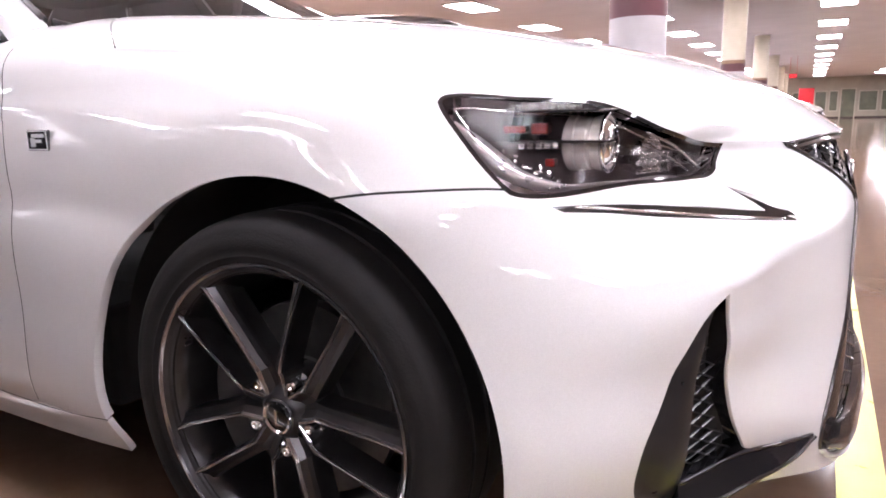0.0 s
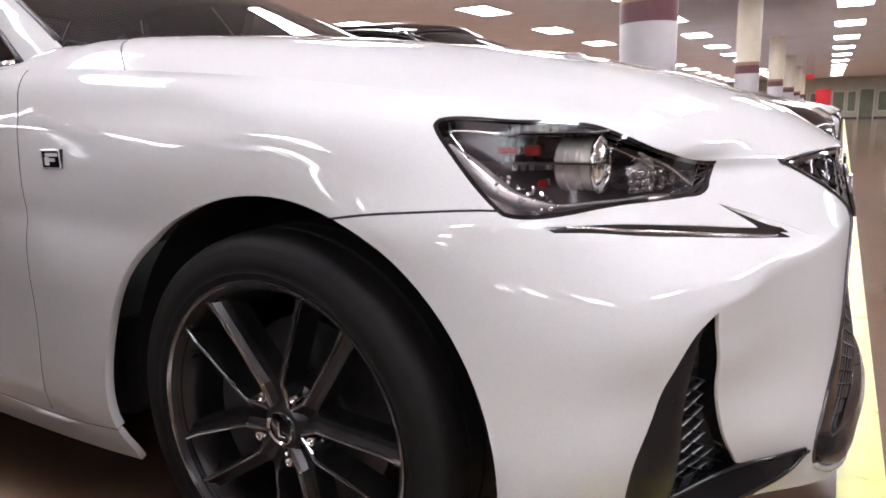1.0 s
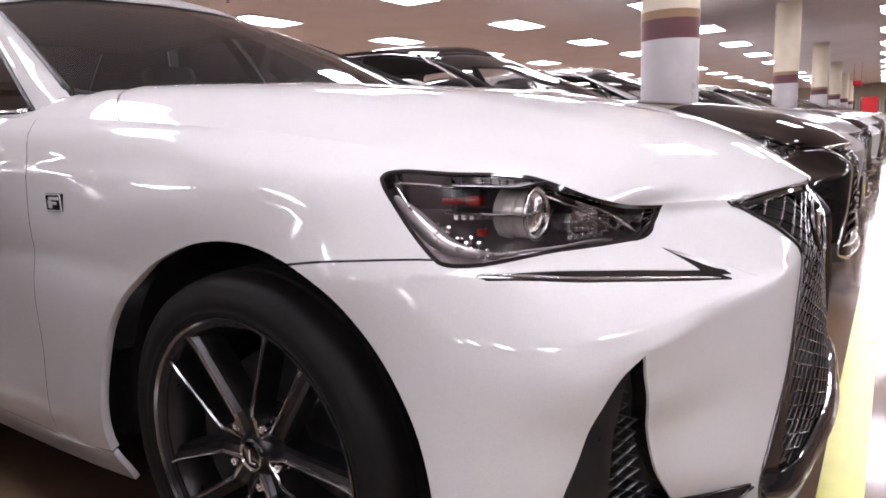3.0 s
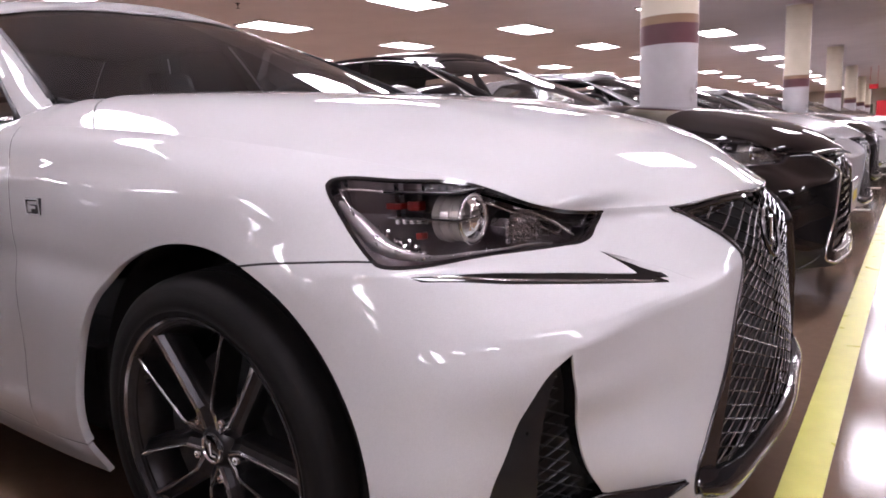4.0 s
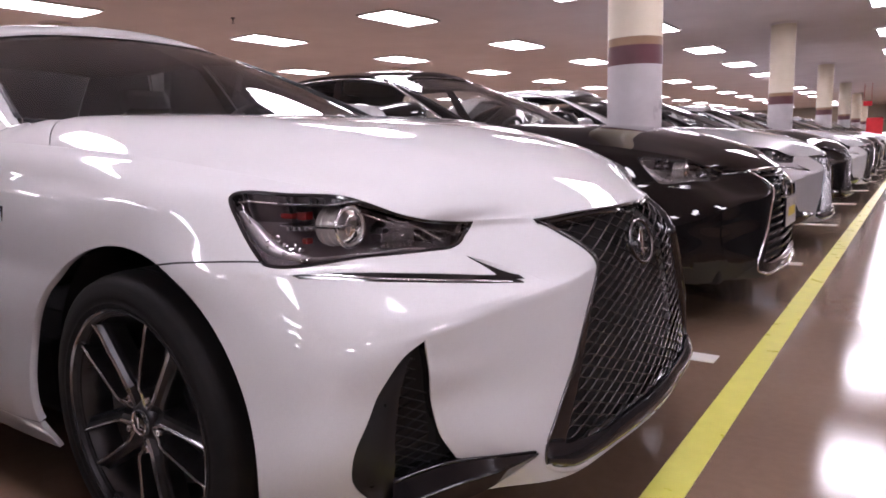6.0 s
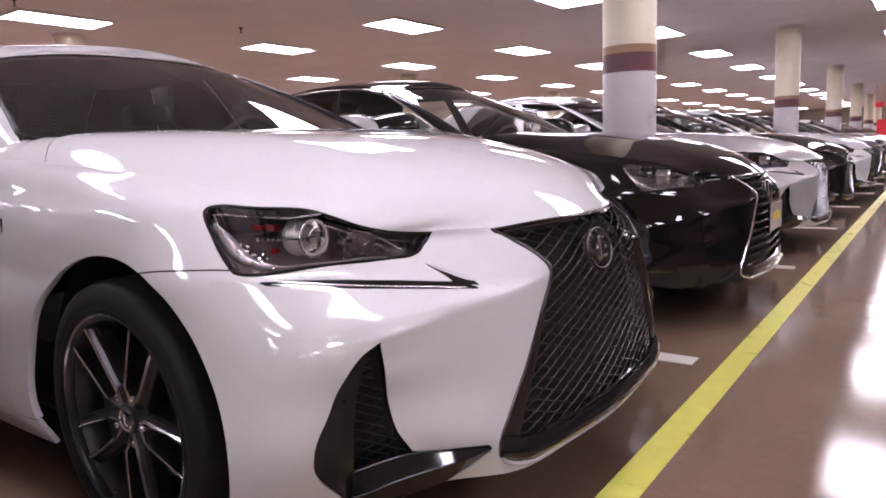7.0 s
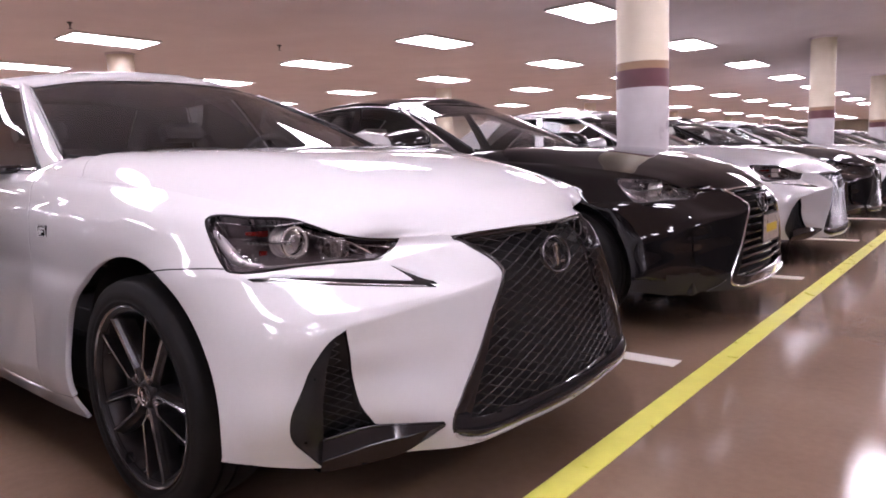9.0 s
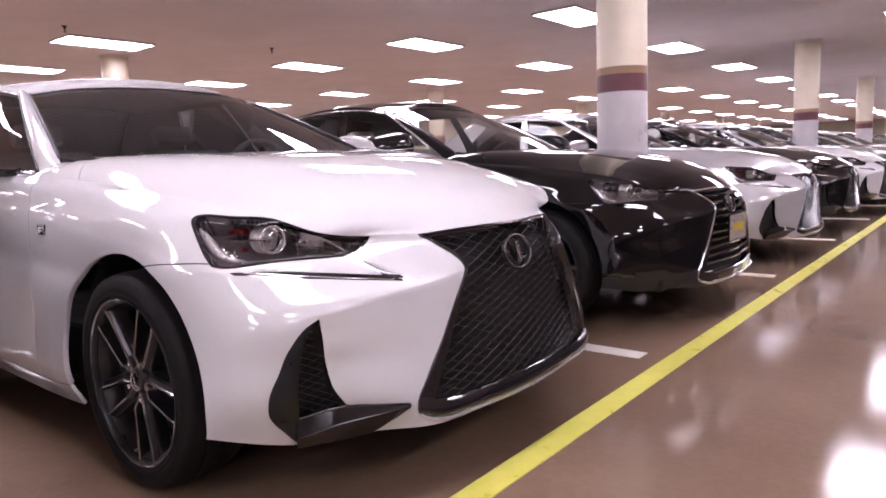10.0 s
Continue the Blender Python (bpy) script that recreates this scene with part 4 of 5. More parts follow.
    g2 = tube(spline([(0.490, -0.622, 0.738), (0.515, -0.580, 0.716), (0.540, -0.542, 0.690)]), 0.0018, 6)
    # a fine bright edge inside the lamp's upper rim
    r2 = inset(HEAD, 0.021)
    p2, n2 = skin(r2[:, 0], r2[:, 1]), skin_normal(r2[:, 0], r2[:, 1])
    keep = (p2[:, 2] > 0.745) | (p2[:, 0] > 0.52) & (p2[:, 2] > 0.70)
    first = int(np.argmax(keep & ~np.roll(keep, 1)))
    run = [i % len(r2) for i in range(first, first + len(r2)) if keep[i % len(r2)]]
    g3 = tube((p2 - n2 * 0.010)[run], 0.0016, 6)
    out["light_guide"] = mesh_of("light_guide", *join(g1, g2, g3), REFLECTOR)
    bm = bmesh.new()
    box(bm, (0.330, -0.736, 0.752), (0.362, -0.716, 0.763), 0.003)
    box(bm, (0.368, -0.730, 0.750), (0.392, -0.710, 0.766), 0.003)
    box(bm, (0.394, -0.745, 0.708), (0.407, -0.728, 0.720), 0.003)
    out["side_marker"] = bm
    bm = bmesh.new()
    box(bm, (0.345, -0.752, 0.7405), (0.480, -0.700, 0.7435), 0.001)
    box(bm, (0.330, -0.752, 0.779), (0.470, -0.655, 0.783), 0.001)
    out["bar"] = bm
    # glints in the lamp's lower outer corner, made as randomly strewn mirror chips
    bm = bmesh.new()
    rng = random.Random(5)
    for i in range(44):
        t = rng.random()
        x, y, z = 0.345 + 0.075 * t + rng.uniform(-0.006, 0.006), -0.792 + 0.030 * t + rng.uniform(0, 0.014), 0.722 - 0.034 * t + rng.uniform(-0.016, 0.010)
        h = rng.uniform(0.0008, 0.0024)
        box(bm, (-h, -0.003, -h * rng.uniform(0.6, 1.8)), (h, 0.003, h), 0.0008, pose(x, y, max(z, 0.683), rng.uniform(-50, 50), rng.uniform(-40, 40), rng.uniform(-60, 60)))
    out["turn_signal"] = bm
    return out


def mirror_bm(bm):
    """The same shape on the other side of the car."""
    bm = bm.copy()
    bmesh.ops.transform(bm, matrix=Matrix.Diagonal((1, -1, 1, 1)), verts=bm.verts)
    bmesh.ops.reverse_faces(bm, faces=bm.faces)
    return bm


def shape(me):
    """A mesh turned into its mirror image, with its normals."""
    bm = bmesh.new()
    bm.from_mesh(me)
    bmesh.ops.transform(bm, matrix=Matrix.Diagonal((1, -1, 1, 1)), verts=bm.verts)
    bmesh.ops.reverse_faces(bm, faces=bm.faces)
    out = bpy.data.meshes.new(me.name)
    bm.to_mesh(out)
    bm.free()
    for m in me.materials:
        out.materials.append(m)
    out.shade_smooth()
    return out


HL = headlamp_parts()


def add_headlamp(car, side, sport=True):
    pick = lambda me: me if side == 1 else shape(me)
    lamp = part("headlight", panel("headlight", CUT["lamp_ring"], GLOSS, (side,), 0.03), None, car, "clear-lens projector headlight with black surround")
    lens = part("lens", panel("lens", CUT["lens"], LENS, (side,), 0.003, 0.0, False), None, lamp, "clear lens")
    lens.visible_shadow = False
    for name, label in (("housing", "dark housing"), ("side_wall", ""), ("projector_bezel", "bright ring"), ("projector_lens", "round glass projector"), ("projector_ring", "fine chrome rings"), ("daylight_arc", "silver sweeping arc"), ("high_beam", "bright reflector"), ("light_guide", "thin bright guides")):
        ob = part(name, pick(HL[name]), None, lamp, label)
        if name == "housing" and not sport:
            ob.material_slots[0].link, ob.material_slots[0].material = "OBJECT", BEZEL
    for name, mat, label in (("rib", REFLECTOR, ""), ("side_marker", RED if sport else REFLECTOR, "red reflector" if sport else "silver reflector"), ("bar", DARKCHROME, ""), ("turn_signal", REFLECTOR, "scattered bright chips standing in for glints")):
        bm = HL[name].copy() if side == 1 else mirror_bm(HL[name])
        part(name, bm, mat, lamp, label)
    return lamp


def emblem_parts(parent, c):
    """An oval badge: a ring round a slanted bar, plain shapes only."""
    a = np.linspace(0, 2 * math.pi, 49)[:-1]
    ring = np.stack([c[0] - 0.25 * (0.050 * np.sin(a)), c[1] + 0.070 * np.cos(a), c[2] + 0.050 * np.sin(a)], 1)
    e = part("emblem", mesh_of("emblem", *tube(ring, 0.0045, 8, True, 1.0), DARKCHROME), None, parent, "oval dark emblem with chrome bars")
    back = [(c[0] - 0.012 - 0.25 * z, c[1] + y, c[2] + z) for y, z in zip(0.069 * np.cos(a), 0.049 * np.sin(a))]
    part("backing", mesh_of("backing", back, [tuple(range(48))], GLOSS, None, False), None, e, "black disc")
    bm = bmesh.new()
    box(bm, (c[0] - 0.006, c[1] - 0.007, c[2] - 0.034), (c[0] + 0.004, c[1] + 0.007, c[2] + 0.034), 0.003, Matrix.Translation(Vector(c)) @ pose(0, 0, 0, 14, 0, 0) @ Matrix.Translation(-Vector(c)))
    box(bm, (c[0] - 0.006, c[1] + 0.020, c[2] - 0.028), (c[0] + 0.004, c[1] + 0.044, c[2] - 0.019), 0.002)
    part("bar", bm, CHROME, e, "chrome bar")
    return e


def chin(p):
    """How far the lower lip of the grille's surround stands out: a rounded bar."""
    foot = np.interp(-p[:, 1], [0.0, 0.15, 0.30, 0.415, 0.468], [0.216, 0.217, 0.221, 0.228, 0.252])
    head = 0.272 + 0.12 * np.maximum(0, -p[:, 1] - 0.30)
    t = np.clip((p[:, 2] - foot) / (head - foot), 0, 1)
    return 0.0165 * np.sin(np.pi * t ** 0.62)


def mesh_grille(car):
    g = part("grille", panel("grille", CUT["surround"], GLOSS, (1, -1), 0.045, 0.0, True, chin), None, car, "black spindle grille with diamond mesh")
    test = lambda y, z: mesh_area(*near_uv(y, z)) | ((np.abs(y) < 0.02) & (z > 0.27) & (z < 0.70))
    W, G = lattice(test, -0.50, 0.50, 0.24, 0.72, 0.074, 0.0132, 0.0042, 0.010, 0.0014)
    part("mesh", mesh_of("mesh", W, G, LATTICE, None, False), None, g, "glossy dark diamond mesh")["kind"] = "stuff"
    back = panel("backing", CUT["mesh"], DARKVOID, (1, -1), 0.001, 0.055, False)
    part("backing", back, None, g, "black backing")
    # added dark boxes close the gap between chin and backing, hiding the floor
    part("radiator", boxes(((0.55, -0.27, 0.286), (0.690, 0.27, 0.62)), ((0.60, -0.37, 0.212), (0.782, 0.37, 0.225)), ((0.60, -0.42, 0.2255), (0.735, 0.42, 0.285)), bevel=0.004), DARKVOID, g, "black filler boxes that keep the space behind the mesh dark")
    # a thin bright lip along the whole opening
    r = np.array([q for q in GRILLE if q[0] < NOSE - 1e-4])
    p = skin(r[:, 0], r[:, 1]) + skin_normal(r[:, 0], r[:, 1]) * 0.001
    part("surround_edge", mesh_of("surround_edge", *join(tube(p, 0.004, 6), tube(p * (1, -1, 1), 0.004, 6)), DARKCHROME), None, g, "dark chrome edge")
    low = p[p[:, 2] < 0.262] + (0.003, 0, -0.003)
    part("painted_lip", mesh_of("painted_lip", *join(tube(low, 0.0055, 6), tube(low * (1, -1, 1), 0.0055, 6)), WHITE), None, g, "thin painted lip under the grille")
    emblem_parts(g, (0.768, 0.0, 0.632))
    return g


def bar_grille(car):
    """The plainer nose: a chrome-edged opening with broad level bars."""
    g = part("grille", panel("grille", CUT["surround"], GLOSS, (1, -1), 0.045), None, car, "dark grille with level bars in a chrome frame")
    back = panel("backing", CUT["mesh"], DARKVOID, (1, -1), 0.001, 0.055, False)
    part("backing", back, None, g)
    for z in np.arange(0.325, 0.70, 0.040):
        ys = np.linspace(-0.46, 0.46, 47)
        ok = mesh_area(*near_uv(ys, np.full(47, z))) | (np.abs(ys) < 0.03)
        ys = ys[ok]
        x = front_x(ys, np.full(len(ys), z)) - 0.018
        rows = []
        for dx, dz in ((0.008, 0.010), (0.010, 0.0), (0.006, -0.008), (-0.02, -0.006), (-0.02, 0.010)):
            rows.append(np.stack([x + dx, ys, np.full(len(ys), z) + dz], 1))
        n = len(ys)
        F = [(j * n + i, j * n + i + 1, ((j + 1) % 5) * n + i + 1, ((j + 1) % 5) * n + i) for j in range(5) for i in range(n - 1)]
        part("grille_bar", sharpen(mesh_of("grille_bar", np.vstack(rows), F, DARKCHROME), 30), None, g)
    r = np.array([q for q in GRILLE if q[0] < NOSE - 1e-4])
    p = skin(r[:, 0], r[:, 1]) + skin_normal(r[:, 0], r[:, 1]) * 0.001
    part("chrome_frame", mesh_of("chrome_frame", *join(tube(p, 0.006, 8), tube(p * (1, -1, 1), 0.006, 8)), CHROME), None, g, "chrome frame")
    emblem_parts(g, (0.768, 0.0, 0.632))
    pl = part("plate_holder", boxes(((0.800, -0.155, 0.42), (0.811, 0.155, 0.575)), bevel=0.004), GLOSS, g, "dealer plate with yellow bar")
    part("plate_face", boxes(((0.811, -0.148, 0.427), (0.814, 0.148, 0.568)), bevel=0.001), SATIN, pl)
    part("plate_bar", boxes(((0.814, -0.10, 0.475), (0.8155, 0.10, 0.520))), PLATE_YELLOW, pl)
    return g


PLATE_YELLOW = surface("yellow_print", (0.65, 0.50, 0.03), (0.75, 0.58, 0.05), 0.5, 0.1, 0, 30, 200, 0.02)


def cheek(p):
    """How far the intake's outer panel stands off the skin: hollow at its rims, full in the middle."""
    outer = np.interp(p[:, 2], [0.20, 0.228, 0.285, 0.342, 0.402, 0.470, 0.524, 0.545], [-0.735, -0.745, -0.786, -0.797, -0.779, -0.756, -0.722, -0.690])
    ridge = np.interp(p[:, 2], [0.205, 0.313, 0.392, 0.446, 0.498, 0.528, 0.56], [-0.727, -0.735, -0.735, -0.730, -0.719, -0.708, -0.68])
    t = np.clip((p[:, 1] - outer) / np.maximum(ridge - outer, 0.008), 0, 1)
    return -0.005 + (0.007 * np.sin(np.pi / 2 * t) + 0.006 * np.sin(np.pi * t)) * np.clip((0.53 - p[:, 2]) / 0.10, 0, 1) * np.clip((p[:, 2] - 0.20) / 0.08, 0, 1)


def vent(car, side):
    """The tall corner intake: outer blade panel, mesh strip, inner wall and the winglet at its foot."""
    uv, tri = CUT["vent"]
    c = uv[tri].mean(1)
    outer = inside(VENT_OUT, c[:, 0], c[:, 1])
    v = part("corner_vent", panel("corner_vent", (uv, tri[outer]), SATINBLACK, (side,), 0.03, 0.0, True, cheek), None, car, "gloss black corner intake with mesh")
    part("backing", panel("backing", (uv, tri[~outer]), SATINBLACK, (side,), 0.001, 0.036, False), None, v)
    r = VENT
    q, n = skin(r[:, 0], r[:, 1]), skin_normal(r[:, 0], r[:, 1])
    k = len(q)
    f = [(i, (i + 1) % k, k + (i + 1) % k, k + i) for i in range(k)]
    f += [t[::-1] for t in f]
    part("inner_wall", mesh_of("inner_wall", np.vstack([q - n * 0.0065, q - n * 0.038]) * (1, side, 1), f, GLOSS), None, v)
    def test(y, z):
        u, w = near_uv(y, z)
        return inside(VENT, u, w) & ~inside(VENT_OUT, u, w) & (z > 0.30)
    W, G = lattice(test, -0.78, -0.62, 0.27, 0.56, 0.036, 0.0095, 0.005, 0.022, 0.0010)
    W = np.array(W) * (1, side, 1)
    G = G if side == 1 else [t[::-1] for t in G]
    part("mesh", mesh_of("mesh", W, G, SATINBLACK, None, False), None, v, "black mesh")["kind"] = "stuff"
    # winglet: a wedge from the outer panel to a pointed inner end
    a = spline([(0.575, -0.735, 0.292), (0.64, -0.645, 0.308), (0.69, -0.570, 0.299), (0.733, -0.490, 0.284)], 0.01)
    b = spline([(0.570, -0.740, 0.245), (0.64, -0.650, 0.268), (0.70, -0.565, 0.276), (0.738, -0.490, 0.279)], 0.01)
    n0 = min(len(a), len(b))
    a, b = a[np.linspace(0, len(a) - 1, n0).astype(int)], b[np.linspace(0, len(b) - 1, n0).astype(int)]
    t = np.linspace(0, 1, n0)[:, None]
    out = np.array((0.018, -0.014, 0.0)) * (1 - t ** 3)
    c2 = spline([(0.556, -0.735, 0.205), (0.61, -0.645, 0.207), (0.655, -0.558, 0.212), (0.735, -0.488, 0.272)], 0.01)
    c2 = c2[np.linspace(0, len(c2) - 1, n0).astype(int)]
    rows = [a - out * 1.6, a + out * 0.3, b + out, c2 + out * 0.2, c2 - np.array((0.03, 0, 0))]
    F = [(j * n0 + i, j * n0 + i + 1, (j + 1) * n0 + i + 1, (j + 1) * n0 + i) for j in range(4) for i in range(n0 - 1)]
    F = [t[::-1] for t in F] if side == 1 else F
    part("winglet", sharpen(mesh_of("winglet", np.vstack(rows) * (1, side, 1), F, GLOSS), 25), None, v, "gloss black winglet")
    rim = tube((a + out * 0.3 + (0, 0, -0.001)) * (1, side, 1), 0.0032, 8)
    ridge = tube((b + out + (0, 0, 0.001)) * (1, side, 1), 0.0026, 8)
    part("winglet_edge", mesh_of("winglet_edge", *join(rim, ridge), GLOSS), None, v, "rounded glossy edge")
    return v


def side_mirror(car, side, paint_mat, k=1.0):
    """A door mirror on a stalk; k: its size against the sports version's."""
    c = np.array((-0.985, -1.005 - 0.05 * (k - 1), 1.008 + 0.03 * (k - 1)))
    a, b = np.meshgrid(np.linspace(-math.pi / 2, math.pi / 2, 15), np.linspace(0, 2 * math.pi, 29)[:-1], indexing="ij")
    s = lambda x, e: np.sign(x) * np.abs(x) ** e
    dx, dy, dz = s(np.cos(a) * np.cos(b), 0.85), s(np.cos(a) * np.sin(b), 0.7), s(np.sin(a), 0.7)
    P = np.stack([np.maximum(c[0] + 0.105 * dx, c[0] - 0.05) - 0.035 * np.maximum(-dy, 0), c[1] + 0.125 * dy, c[2] + (0.068 + 0.012 * dy) * dz + 0.012 * dy], -1).reshape(-1, 3)
    F = [(i * 28 + j, i * 28 + (j + 1) % 28, (i + 1) * 28 + (j + 1) % 28, (i + 1) * 28 + j) for i in range(14) for j in range(28)]
    V = (c + k * (P - c)) * (1, side, 1)
    m = part("side_mirror", mesh_of("side_mirror", V, F if side == 1 else [t[::-1] for t in F], paint_mat), None, car, "body-coloured door mirror")
    turn = tube((c + k * (spline([(-0.895, -1.098, 0.999), (-0.880, -1.02, 1.003), (-0.882, -0.93, 1.008)]) - (-0.985, -1.005, 1.008))) * (1, side, 1), 0.006, 6, False, 0.7)
    part("turn_lamp", mesh_of("turn_lamp", *turn, CHROME), None, m, "thin clear turn lamp")
    st = boxes(((-0.97, -0.92, 0.930), (-0.87, -0.80, 0.962)), ((-0.95, -0.925, 0.945), (-0.90, -0.885, 0.985)), bevel=0.010)
    part("stalk", st if side == 1 else mirror_bm(st), GLOSS, m, "black stalk")
    gl = boxes(((-1.041, -1.105, 0.950), (-1.036, -0.905, 1.068)), bevel=0.002)
    gl.transform(Matrix.Translation(c) @ Matrix.Scale(k, 4) @ Matrix.Translation((0.985, 1.005, -1.008)))
    part("mirror_glass", gl if side == 1 else mirror_bm(gl), CHROME, m)
    return m


def seat(x, y):
    bm = bmesh.new()
    box(bm, (x - 0.25, y - 0.25, 0.40), (x + 0.25, y + 0.25, 0.58), 0.05)
    box(bm, (-0.07, y - 0.25, 0.0), (0.07, y + 0.25, 0.56), 0.05, pose(x - 0.25, 0, 0.50, 0, -16, 0))
    box(bm, (-0.05, y - 0.12, 0.60), (0.05, y + 0.12, 0.71), 0.04, pose(x - 0.25, 0, 0.50, 0, -16, 0))
    return bm


def build_sedan(name, label, sport=True):
    """One four-door sedan with its nose towards +x; its origin lies on the floor under the front axle."""
    car = new(name, None)
    tagged(car, label, "car", "cars parked in the row")
    P = WHITE
    uv, tri = CUT["bumper"]
    if not sport:
        # the plain bumper has no blade; its low faces are matt to suppress the yellow line's reflection
        tri = np.vstack([tri, CUT["blade"][1]])
        mid = uv[tri].mean(1)
        under = skin(mid[:, 0], mid[:, 1])[:, 2] < 0.30
        part("lower_apron", panel("lower_apron", (uv, tri[under]), MATT, (1, -1), 0.006), None, car, "bumper's lower part, dulled to matt black against the yellow line's reflection")
        tri = tri[~under]
    part("front_bumper", panel("front_bumper", (uv, tri), P, (1, -1), 0.006), None, car, "sculpted painted bumper")
    for side in (1, -1):
        part("fender", panel("fender", CUT["fender"], P, (side,), 0.018), None, car)
        d = part("front_door", panel("front_door", CUT["door_front"], P, (side,)), None, car)
        h = boxes(((-1.60, -0.935, 0.775), (-1.42, -0.915, 0.800)), bevel=0.006)
        part("handle", h if side == 1 else mirror_bm(h), P, d)
        w = part("front_window", pane("front_window", WINDOW, (side,)), None, d, "dark tinted glass")
        w.visible_shadow = False
        d = part("rear_door", panel("rear_door", CUT["door_rear"], P, (side,)), None, car)
        h = boxes(((-2.50, -0.930, 0.785), (-2.33, -0.908, 0.810)), bevel=0.006)
        part("handle", h if side == 1 else mirror_bm(h), P, d)
        w = part("rear_window", pane("rear_window", WINDOW, (side,)), None, d, "dark tinted glass")
        w.visible_shadow = False
        part("sill", panel("sill", CUT["sill"], P, (side,)), None, car)
        # bright strips along the window line
        us = np.linspace(-2.9, -0.727, 60)
        low = cabin(us, np.full(60, 0.018)) + (0, -0.007, 0)
        up = cabin(np.linspace(-3.0, -0.74, 70), np.full(70, 0.93)) + (0, -0.006, 0)
        front = cabin(np.full(24, -0.716), np.linspace(0.0, 0.94, 24)) + (0.002, -0.004, 0.001)
        runs = [tube(low * (1, side, 1), 0.0085, 6), tube(up * (1, side, 1), 0.005, 6)] + ([] if sport else [tube(front * (1, side, 1), 0.0085, 6)])
        part("window_trim", mesh_of("window_trim", *join(*runs), CHROME), None, car, "bright window strip")
        if sport:
            part("window_seal", mesh_of("window_seal", *tube(front * (1, side, 1), 0.006, 6), MATT), None, car, "black window seal")
        add_headlamp(car, side, sport)
        if sport:
            vent(car, side)
        else:
            uv, tri = CUT["vent"]
            mid = uv[tri].mean(1)
            # below this height the recess is matt too, so no yellow reflection shows
            under = skin(mid[:, 0], mid[:, 1])[:, 2] < 0.32
            v = part("corner_vent", panel("corner_vent", (uv, tri[~under]), P, (side,), 0.02, 0.007), None, car, "shallow painted corner recess")
            part("recess_foot", panel("recess_foot", (uv, tri[under]), MATT, (side,), 0.02, 0.007), None, v, "foot of the recess, dulled to matt black against reflections")
        if sport:
            uv, tri = CUT["blade"]
            mid = uv[tri].mean(1)
            q = skin(mid[:, 0], mid[:, 1])
            strip_top = np.interp(q[:, 0], [0.42, 0.478, 0.533, 0.595, 0.635, 0.640, 0.655, 0.675, 0.690, 0.6905, 0.72], [0.675, 0.670, 0.660, 0.645, 0.633, 0.6262, 0.6212, 0.6150, 0.6098, 0.0, 0.0])
            arm_mid = np.interp(q[:, 2], [0.6180, 0.6270, 0.642, 0.654, 0.6655], [-0.438, -0.455, -0.474, -0.490, -0.504])
            dark = (q[:, 2] < strip_top) | (q[:, 2] > 0.614) & (q[:, 1] < arm_mid)
            b = part("blade", panel("blade", (uv, tri[dark]), GLOSS, (side,), 0.010, 0.0015), None, car, "gloss dark blade under the headlight")
            p, n = skin(uv[:, 0], uv[:, 1]), skin_normal(uv[:, 0], uv[:, 1])
            top = np.interp(p[:, 0], [0.594, 0.638, 0.679, 0.716], [0.667, 0.643, 0.620, 0.595])
            p = (p - n * np.clip((top - p[:, 2]) * 0.8, 0.0005, 0.020)[:, None]) * (1, side, 1)
            part("arrow_recess", mesh_of("arrow_recess", p, [tuple(int(j) for j in (t if side == 1 else t[::-1])) for t in tri[~dark]], P), None, car, "painted arrow-shaped recess")
            e = onto([(0.448, -0.779, 0.6615), (0.500, -0.722, 0.651), (0.576, -0.612, 0.634), (0.636, -0.512, 0.619), (0.672, -0.462, 0.610)])
            e = spline(e, 0.01)
            q = skin(e[:, 0], e[:, 1]) - skin_normal(e[:, 0], e[:, 1]) * 0.002
            part("bright_edge", mesh_of("bright_edge", *tube(q * (1, side, 1), 0.0027, 6), CHROME), None, b, "thin chrome edge")
        side_mirror(car, side, P, 1.0 if sport else 1.4)
        add_wheel(car, 0.0, side, -8)
        add_wheel(car, -2.8, side, 33)
        tl = boxes(((-3.70, -0.80, 0.80), (-3.50, -0.52, 0.92)), bevel=0.03)
        part("tail_light", tl if side == 1 else mirror_bm(tl), RED, car, "red tail light")
    part("panel_gap", panel("panel_gap", CUT["gap"], DARKVOID, (1, -1), 0.001, 0.001, False), None, car, "dark shut lines between the panels")
    part("rear_quarter", panel("rear_quarter", CUT["quarter"], P, (1, -1)), None, car)
    part("rear_bumper", panel("rear_bumper", CUT["rear_bumper"], P, (1, -1)), None, car)
    w = np.r_[0.0006, 0.012, 0.025, 0.04, 0.06, np.linspace(0.085, 1, 28)]
    s = np.r_[np.linspace(0.0, 0.6, 40), np.linspace(0.62, 1.0, 34)]
    part("hood", grid_mesh("hood", hood_point, s, w, P, (1, -1), 0.02), None, car, "smooth bonnet")
    part("shoulder", grid_mesh("shoulder", shoulder, np.r_[np.linspace(TAIL, -0.9, 60), np.linspace(-0.87, -0.452, 40)], np.linspace(0.0, 1, 12), P, (1, -1), 0.012), None, car)
    part("cabin_frame", cabin_frame(P, (1, -1)), None, car, "painted pillars")
    part("pillar_trim", cabin_frame(LEATHER, (1, -1), -0.012), None, car, "dark pillar trim")
    part("headliner", grid_mesh("headliner", lambda u, w: roof_point(u, w) - (0, 0, 0.022), np.linspace(-4.6, 0.33, 50), np.linspace(0, 1, 8), LEATHER, (1, -1)), None, car, "dark headliner")
    part("roof", grid_mesh("roof", roof_point, np.linspace(-4.6, 0.33, 80), np.linspace(0, 1, 14), P, (1, -1)), None, car)
